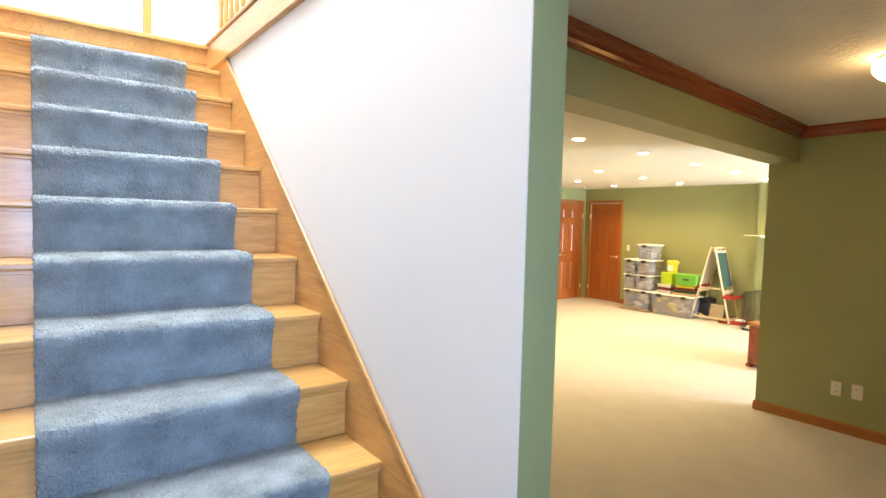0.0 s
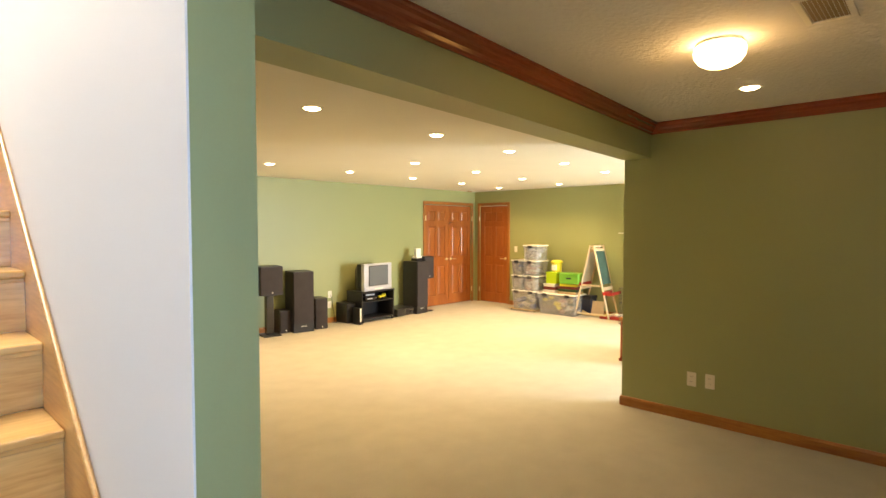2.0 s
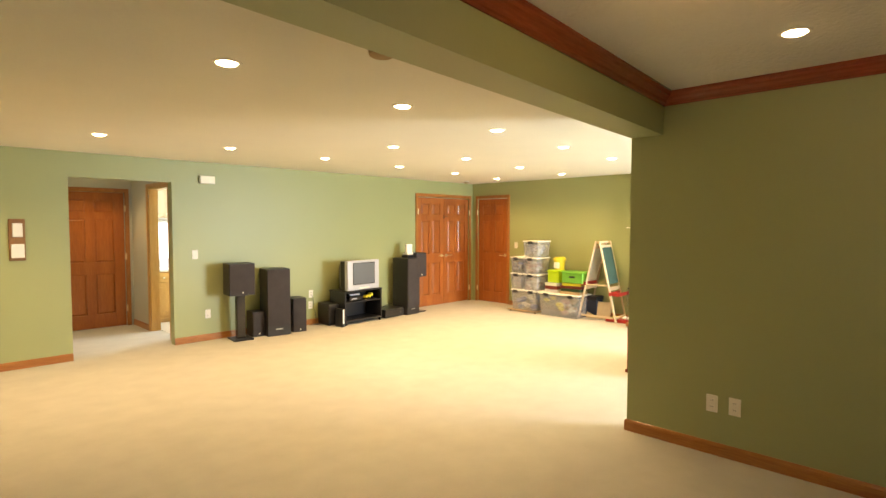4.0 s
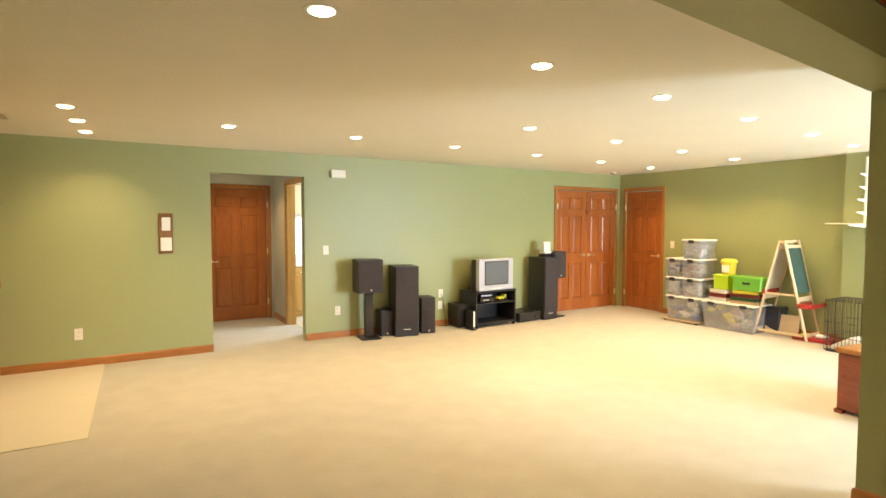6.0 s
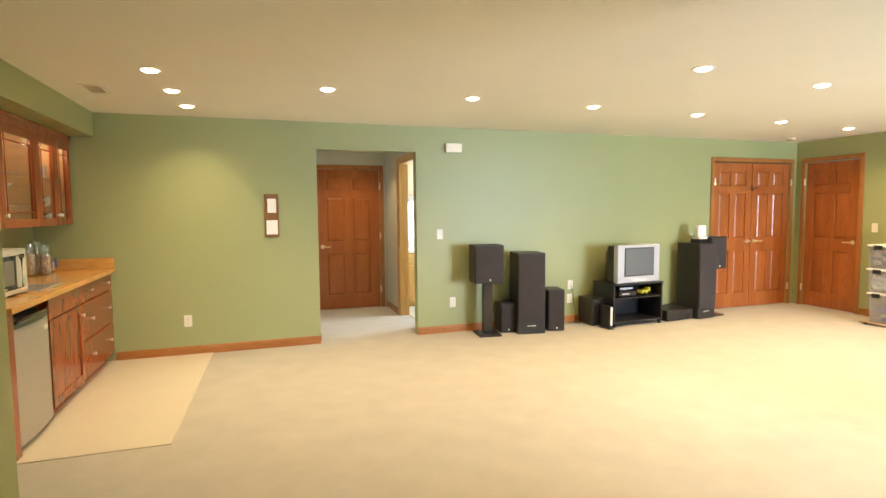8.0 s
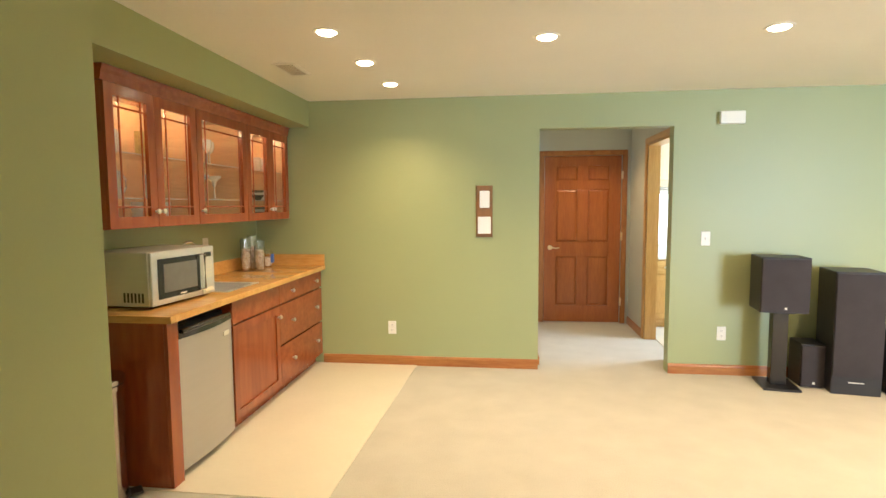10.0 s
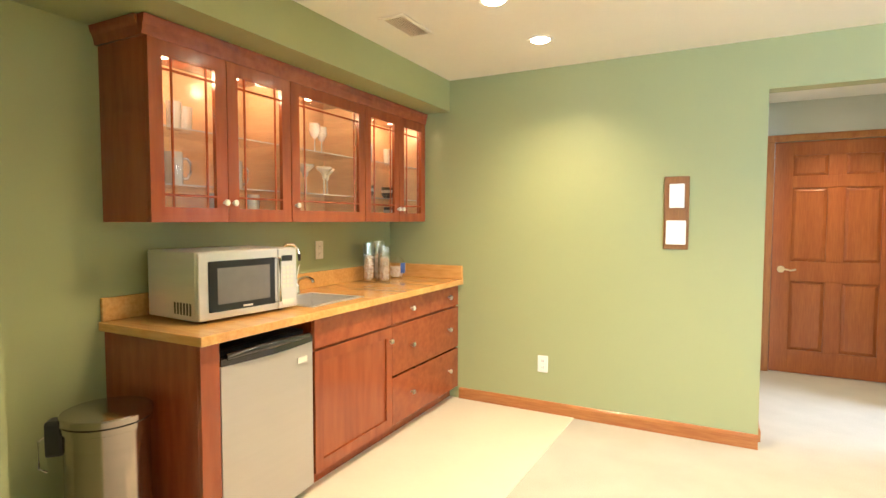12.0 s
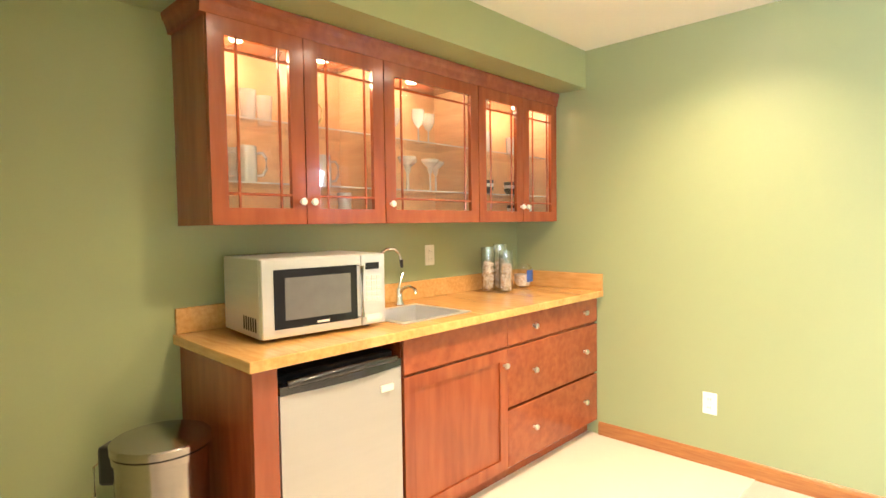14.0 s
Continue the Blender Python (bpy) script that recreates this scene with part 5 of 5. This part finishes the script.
speaker(pose(8.25, 7.34, 0.62, 0, 0, 4), 0.27, 0.28, 0.42, "black bookshelf loudspeaker on a stand by the double door", group="loudspeakers")
rt = thing("router", pose(8.06, 7.30, 0.96, 0, 0, 6), "white wireless router on the tower loudspeaker", "router")
part("base", box(B(), -0.10, -0.07, 0, 0.10, 0.07, 0.05, 0.006), BLACK, rt, "black lower box")
part("case", box(B(), -0.09, -0.06, 0.051, 0.09, 0.06, 0.085, 0.006), PAPER, rt, "white flat case")
part("upright_case", box(B(), -0.07, -0.03, 0.086, 0.07, 0.03, 0.23, 0.008), PAPER, rt, "white upright case")
for i in range(4):
    a = 0.9 * i
    cb = thing("cable", pose(6.15 + 0.09 * i, 7.50 - 0.03 * (i % 2), 0.006), "tangled brown and black cable on the carpet by the outlet", "cable")
    part("wire", pipe(B(), [(0.0, 0.04, 0.002), (0.04, 0.0 + 0.02 * math.sin(a), 0.01), (0.09, -0.03, 0.004), (0.14, 0.01 * math.cos(a), 0.012), (0.19, 0.03, 0.004)], 0.004), BLACK if i % 2 else CARD, cb, smooth=True)
cb = thing("cable", pose(6.29, YT - 0.012, 0), "black cable hanging from the wall plate", "cable")
part("wire", pipe(B(), [(0.0, 0, 0.46), (0.02, -0.02, 0.40), (0.03, -0.02, 0.28), (0.06, -0.03, 0.12), (0.05, -0.05, 0.012), (0.12, -0.07, 0.008)], 0.0035), BLACK, cb, smooth=True)


# ---- toys by the far wall ----
def storage_bin(m, w, d, h, label, fill, lid=None, seed=1):
    """A clear lidded bin; its long side w is along x, its front towards -y."""
    s = thing("storage_bin", m, label, "storage bin", "lidded storage bins")
    b = B()
    k = 0.90
    lo = [(-w / 2 * k, -d / 2 * k), (w / 2 * k, -d / 2 * k), (w / 2 * k, d / 2 * k), (-w / 2 * k, d / 2 * k)]
    hi = [(-w / 2, -d / 2), (w / 2, -d / 2), (w / 2, d / 2), (-w / 2, d / 2)]
    t = 0.004
    rings = []
    for pts, z, sc in ((lo, 0.0, 1), (hi, h - 0.02, 1), (hi, h - 0.02, 1 - 2 * t / d), (lo, t, 1 - 2 * t / d)):
        rings.append([b.verts.new((x * sc, y * sc, z)) for x, y in pts])
    for p, q in zip(rings, rings[1:]):
        for j in range(4):
            b.faces.new((p[j], p[(j + 1) % 4], q[(j + 1) % 4], q[j]))
    b.faces.new(rings[0])
    b.faces.new(rings[-1])
    tub = part("tub", b, CLEARPLASTIC, s, "clear plastic tub")
    part("lid", box(B(), -w / 2 - 0.012, -d / 2 - 0.012, h - 0.022, w / 2 + 0.012, d / 2 + 0.012, h, 0.005), lid or PAPER, s, "white plastic lid")
    for x in (-w / 2 * 0.62 if w > 0.5 else 0, w / 2 * 0.62) if w > 0.5 else (0,):
        part("latch", box(B(), x - 0.045, -d / 2 - 0.022, h - 0.055, x + 0.045, -d / 2 - 0.0125, h - 0.006, 0.003), BLACK, s, "black snap latch")
    rnd = random.Random(seed)
    for i in range(16):
        r = rnd.uniform(0.035, 0.065)
        cx = rnd.uniform(-w * 0.38, w * 0.38)
        cy = -d * 0.42 + r * 0.9 if i < 11 else rnd.uniform(-d * 0.2, d * 0.3)
        cz = rnd.uniform(r * 0.8 + 0.01, h * 0.85 - r)
        bb = B()
        bmesh.ops.create_icosphere(bb, subdivisions=2, radius=r, matrix=Matrix.Translation((cx, cy, cz)) @ Matrix.Diagonal((1.3, 0.9, 0.75, 1)))
        for v in bb.verts:
            v.co += 0.022 * noise.noise_vector(v.co * 25 + Vector((i, 0, 0)))
            v.co.x = max(-w * 0.42, min(w * 0.42, v.co.x))
            v.co.y = max(-d * 0.42, min(d * 0.42, v.co.y))
            v.co.z = max(0.008, min(h - 0.03, v.co.z))
        part("contents", bb, fill[i % len(fill)], s, "toys packed in the tub", True)
    return s


FABRIC_W = material("pale_fabric", (0.70, 0.68, 0.66), 0.8, vary=0.3, scale=20, bump=0.2)
FABRIC_P = material("pink_fabric", (0.60, 0.38, 0.34), 0.8, vary=0.3, scale=20, bump=0.2)
BR = -90                      # bins face the room
BINX = 9.72
storage_bin(pose(BINX, 5.92, 0.035, 0, 0, BR), 0.52, 0.42, 0.355, "large clear bin with blue toys on a wheeled board", [BLUEP, FABRIC_W, BLUEP, PAPER], seed=2)
storage_bin(pose(BINX, 5.22, 0.0, 0, 0, BR), 0.74, 0.42, 0.385, "large clear bin full of yellow and pink toys", [YELLOW, FABRIC_P, FABRIC_W, CARD], seed=3)
storage_bin(pose(BINX, 6.09, 0.390, 0, 0, BR), 0.22, 0.40, 0.285, "clear latch bin of pale fabric stacked on a larger bin", [FABRIC_W, PAPER, SILVER], seed=4)
storage_bin(pose(BINX, 5.79, 0.390, 0, 0, BR), 0.29, 0.40, 0.285, "clear latch bin of white cloths in the stack", [PAPER, FABRIC_W, FABRIC_P], seed=5)
storage_bin(pose(BINX, 6.09, 0.675, 0, 0, BR), 0.22, 0.40, 0.285, "clear latch bin of small toys in the stack", [FABRIC_W, CARD, BLUEP], seed=6)
storage_bin(pose(BINX, 5.79, 0.675, 0, 0, BR), 0.29, 0.40, 0.285, "clear latch bin with pink and white cloth", [FABRIC_P, FABRIC_W], seed=7)
storage_bin(pose(BINX, 5.79, 0.960, 0, 0, BR), 0.30, 0.38, 0.290, "clear latch bin on top of the stack", [FABRIC_W, SILVER], seed=8)
dl_ = thing("wheeled_board", pose(BINX, 5.93, 0, 0, 0, BR), "flat wooden board on casters under a bin", "dolly")
part("board", box(B(), -0.32, -0.24, 0.022, 0.30, 0.22, 0.034, 0.003), CARD, dl_)
for x in (-0.27, 0.25):
    for y in (-0.2, 0.18):
        part("caster", cyl(B(), (x - 0.012, y, 0.011), (x + 0.012, y, 0.011), 0.011, seg=12), BLACK, dl_)


def toy_box(name, m, w, d, h, mat, label, cat, lidmat=None, slot=True):
    s = thing(name, m, label, cat)
    part("body", box(B(), -w / 2, -d / 2, 0, w / 2, d / 2, h * 0.82, 0.008), mat, s)
    part("lid", box(B(), -w / 2 - 0.008, -d / 2 - 0.008, h * 0.82, w / 2 + 0.008, d / 2 + 0.008, h, 0.008), lidmat or mat, s)
    if slot:
        part("handle_slot", box(B(), -0.05, -d / 2 - 0.003, h * 0.45, 0.05, -d / 2 - 0.0005, h * 0.60, 0.001), BLACK, s, "dark handle slot")
    return s


z = 0.375
DARKRED, DARKGREEN = material("dark_red_card", (0.22, 0.03, 0.02), 0.5, vary=0.3, scale=20, bump=0), material("dark_green_card", (0.03, 0.09, 0.03), 0.5, vary=0.3, scale=20, bump=0)
GAMES = ((0.38, CARD, "flat brown board-game box"), (0.36, DARKGREEN, "flat dark green board-game box"), (0.38, DARKRED, "flat dark red board-game box"), (0.33, YELLOW, "thin yellow board-game box"))
for i, (w, mt, lab) in enumerate(GAMES):
    toy_box("game_box", pose(BINX - 0.02 + 0.008 * i, 5.04, z + 0.010 + 0.046 * i, 0, 0, BR + 3 * i), w, 0.26, 0.043, mt, lab + " in a pile on the bin", "board game", slot=False)
for i in range(3):
    toy_box("game_box", pose(BINX - 0.02, 5.40, z + 0.010 + 0.056 * i, 0, 0, BR - 3 * i), 0.25, 0.24, 0.052, (FABRIC_W, DARKRED, PAPER)[i], "small flat puzzle box in a pile on the bin", "board game", slot=False)
toy_box("toy_case", pose(BINX - 0.02, 5.00, z + 0.200, 0, 0, BR + 3), 0.37, 0.28, 0.19, GREENP, "bright green plastic case with a dark handle slot", "toy case")
toy_box("toy_case", pose(BINX - 0.02, 5.37, z + 0.180, 0, 0, BR), 0.21, 0.22, 0.21, LIME, "small lime green lidded tub", "toy tub", slot=False)
yc = thing("toy_house", pose(BINX + 0.02, 5.34, z + 0.392, 0, 0, BR), "yellow plastic lidded bucket with printed sides", "toy bucket")
part("body", lathe(B(), [(0, 0), (0.085, 0), (0.10, 0.16), (0, 0.16)], 8), YELLOW, yc)
part("lid", lathe(B(), [(0.112, 0.16), (0.116, 0.185), (0.085, 0.215), (0, 0.22)], 8), YELLOW, yc)
part("print", box(B(), -0.05, -0.100, 0.03, 0.05, -0.085, 0.13), PAPER, yc, "white printed panel")
DARKBLUE = material("dark_blue_plastic", (0.012, 0.016, 0.035), 0.4, vary=0.2, bump=0)
bt = toy_box("storage_tub", pose(9.93, 4.79, 0, 0, 0, BR), 0.20, 0.22, 0.36, DARKBLUE, "dark blue-black tub behind the easel", "storage tub", BLACK, slot=False)


# easel
def easel(m):
    s = thing("easel", m, "pine children's easel with green chalkboard and red trays", "easel")
    w, h, sp = 0.38, 1.27, 0.32
    for side in (-1, 1):
        for x in (-w / 2, w / 2):
            leg = part("leg", beam(B(), (x, side * sp, 0.008), (x, side * 0.03, h), 0.045, 0.02, (0, 1, 0), 0.003), PINE, s)
    def on(side, z, off=0.0):
        return side * (sp + (0.03 - sp) * z / h) + side * off
    for side in (-1, 1):
        for z in (0.52, h - 0.09):
            part("crossbar", box(B(), -w / 2 + 0.02, on(side, z) - 0.010, z - 0.03, w / 2 - 0.02, on(side, z) + 0.010, z + 0.03, 0.002), PINE, s)
        y0, y1 = on(side, 0.60, 0.010), on(side, h - 0.10, 0.010)
        part("chalkboard" if side < 0 else "whiteboard", beam(B(), (0, y0, 0.60), (0, y1, h - 0.10), w - 0.05, 0.008, (0, 1, 0)), CHALK if side < 0 else PAPER, s, "green chalkboard panel" if side < 0 else "white paper-faced board")
        dz = 0.14 if side > 0 else 0.0
        yt = on(side, 0.45 + dz, 0.075)
        tray = part("tray", box(B(), -w / 2 - 0.03, yt - 0.08, 0.42 + dz, w / 2 + 0.03, yt + 0.08, 0.435 + dz, 0.003), RED, s, "red plastic paint tray")
        for a in ((-w / 2 - 0.03, yt - 0.08, -w / 2 - 0.02, yt + 0.08), (w / 2 + 0.02, yt - 0.08, w / 2 + 0.03, yt + 0.08), (-w / 2 - 0.02, yt - 0.08, w / 2 + 0.02, yt - 0.07), (-w / 2 - 0.02, yt + 0.07, w / 2 + 0.02, yt + 0.08)):
            part("tray_lip", box(B(), a[0], a[1], 0.435 + dz, a[2], a[3], 0.475 + dz, 0.002), RED, tray)
        part("foot_rail", box(B(), -w / 2 + 0.02, on(side, 0.07) - 0.01, 0.05, w / 2 - 0.02, on(side, 0.07) + 0.01, 0.09, 0.002), PINE, s)
    part("paper_roll", cyl(B(), (-w / 2 + 0.01, 0, h - 0.02), (w / 2 - 0.01, 0, h - 0.02), 0.018, seg=16), PINE, s, smooth=True)
    part("side_rail", box(B(), -w / 2 - 0.002, -0.27, 0.055, -w / 2 + 0.014, 0.27, 0.085), PINE, s)
    part("spreader", box(B(), -w / 2 - 0.012, -0.20, 0.56, -w / 2 - 0.004, 0.20, 0.585), PINE, s)
    return s


easel(pose(9.84, 4.60, 0, 0, 0, 2))
cbx = thing("leaning_board", pose(9.82, 4.66, 0.005, -14, 0, -84), "plain cardboard sheet leaning behind the easel", "cardboard")
part("sheet", box(B(), -0.20, -0.004, 0, 0.20, 0.004, 0.28, 0.001), CARD, cbx)
rt_ = thing("toy_tray", pose(9.84, 4.26, 0, 0, 0, -86), "red plastic tray of toys on the carpet", "toy tray")
part("tray", box(B(), -0.22, -0.12, 0, 0.22, 0.12, 0.05, 0.008), RED, rt_)
part("toy", box(B(), 0.02, -0.06, 0.051, 0.14, 0.05, 0.09, 0.012), PAPER, rt_, "white small toy")
part("toy", box(B(), -0.15, -0.05, 0.051, -0.05, 0.05, 0.08, 0.012), YELLOW, rt_, "yellow small toy")

# dog crate
dc = thing("dog_crate", pose(9.62, 3.58, 0, 0, 0, -90), "black wire dog crate with folded white bedding", "dog crate")
W, D, H = 0.76, 0.50, 0.60
for y in (-D / 2, D / 2):
    b = B()
    for i in range(22):
        x = -W / 2 + W * i / 21
        beam(b, (x, y, 0.02), (x, y, H), 0.004, 0.004)
    for z in (0.02, 0.18, 0.35, H):
        beam(b, (-W / 2, y, z), (W / 2, y, z), 0.005, 0.005)
    part("wire_side", b, BLACK, dc)
for x in (-W / 2, W / 2):
    b = B()
    for i in range(15):
        y = -D / 2 + D * i / 14
        beam(b, (x, y, 0.02), (x, y, H), 0.004, 0.004)
    for z in (0.02, 0.18, 0.35, H):
        beam(b, (x, -D / 2, z), (x, D / 2, z), 0.005, 0.005)
    part("wire_end", b, BLACK, dc)
b = B()
for i in range(22):
    x = -W / 2 + W * i / 21
    beam(b, (x, -D / 2, H), (x, D / 2, H), 0.004, 0.004)
part("wire_top", b, BLACK, dc)
part("floor_pan", box(B(), -W / 2 + 0.01, -D / 2 + 0.01, 0, W / 2 - 0.01, D / 2 - 0.01, 0.03, 0.006), BLACK, dc)
b = B()
bmesh.ops.create_grid(b, x_segments=24, y_segments=16, size=1, matrix=Matrix.Diagonal((W / 2 - 0.03, D / 2 - 0.03, 1, 1)))
for v in b.verts:
    e = max(abs(v.co.x) / (W / 2 - 0.03), abs(v.co.y) / (D / 2 - 0.03))
    v.co.z = 0.034 + (0.13 + 0.05 * noise.noise(v.co * 9)) * max(0, 1 - e ** 4)
bed = thing("dog_bed", dc.matrix_basis.copy(), "crumpled white and grey patterned dog bedding in the crate", "dog bed")
BED = material("spotted_fleece", (0.74, 0.72, 0.68), 0.95, tint=(0.18, 0.17, 0.17), scale=1, fine=26, bump=0.3, dist=0.01)
part("cushion", b, BED, bed, smooth=True)

# trunk beside the partition
tk = thing("trunk", pose(7.52, 2.66, 0, 0, 0, -8), "dark red-brown wooden trunk with carved front and lighter top", "trunk")
part("body", box(B(), -0.40, -0.20, 0.03, 0.40, 0.20, 0.48, 0.006), CROWN_Y, tk)
part("lid", box(B(), -0.415, -0.215, 0.48, 0.415, 0.215, 0.52, 0.008, 2), TRIM_X, tk, "lighter cherry lid")
for x in (-0.38, 0.38):
    for y in (-0.18, 0.18):
        part("foot", box(B(), x - 0.03, y - 0.03, 0, x + 0.03, y + 0.03, 0.03), CROWN_Y, tk)
for z in (0.08, 0.18, 0.28, 0.38):
    part("carved_band", box(B(), -0.406, -0.18, z, -0.4005, 0.18, z + 0.04, 0.002), CROWN_X, tk)

# shelf rail on the far wall
sr = thing("shelf_rail", pose(9.90, 3.80, 0, 0, 0, -90), "white slotted wall rail with empty shelf brackets", "shelf rail")
part("rail", box(B(), -0.012, -0.014, 1.45, 0.012, -0.0005, 2.28, 0.002), PLATE, sr)
for z, l in ((2.08, 0.16), (1.93, 0.18), (1.78, 0.22), (1.63, 0.22), (1.48, 0.42)):
    part("bracket", prism(B(), [(-0.0145, z), (-l, z), (-l, z - 0.012), (-0.0145, z - 0.04)], 0, -0.008, 0.008), PLATE, sr)
for dx in (-0.25, 0.25):
    part("shelf", box(B(), min(0, dx), -0.40, 1.482, max(0, dx), -0.015, 1.495, 0.002), PLATE, sr, "narrow white shelf")

# vanity and mirror in the bathroom
vn = thing("vanity", pose(5.12, 9.49, 0), "light oak vanity with raised panel doors and a pale counter", "vanity")
part("body", box(B(), -0.58, -0.24, 0.09, 0.58, 0.25, 0.80), OAK_Z, vn)
part("plinth", box(B(), -0.58, -0.18, 0, 0.58, 0.25, 0.09), OAK_X, vn)
part("worktop", box(B(), -0.60, -0.27, 0.80, 0.60, 0.258, 0.835, 0.004), PLATE, vn, "cream counter")
for i in range(3):
    x = -0.565 + i * 0.38
    dw = part("drawer", box(B(), x, -0.259, 0.64, x + 0.37, -0.2405, 0.78, 0.003), OAK_X, vn)
    round_knob(dw, x + 0.185, -0.259, 0.71)
    dr = part("door", box(B(), x, -0.252, 0.12, x + 0.37, -0.2405, 0.62, 0.003), OAK_Z, vn)
    part("panel", box(B(), x + 0.06, -0.259, 0.18, x + 0.31, -0.2525, 0.56, 0.006), OAK_Z, dr)
    round_knob(dr, x + 0.33, -0.252, 0.55)
hz = thing("window_2", pose(5.10, 9.75, 0), "bright frosted bathroom window in white frame", "window", kind="structure")
part("window_frame", ring(B(), -0.555, 0.555, 0.925, 1.595, 0.05, -0.01, 0.10), WHITE, hz)
part("pane", box(B(), -0.505, 0.04, 0.975, 0.505, 0.05, 1.545), OUTSIDE, hz, "glowing frosted pane")
uc = thing("bathroom_cabinet", pose(5.12, 9.60, 1.63), "pale oak bathroom wall cabinet with raised panel doors above the window", "wall cabinet")
part("body", box(B(), -0.58, -0.10, 0, 0.58, 0.148, 0.62), PINE, uc)
for i in range(3):
    x = -0.565 + i * 0.38
    dr = part("door", box(B(), x, -0.118, 0.015, x + 0.37, -0.1005, 0.60, 0.003), PINE, uc)
    part("panel", box(B(), x + 0.055, -0.125, 0.07, x + 0.315, -0.1185, 0.54, 0.006), PINE, dr)
    round_knob(dr, x + 0.335, -0.118, 0.06)
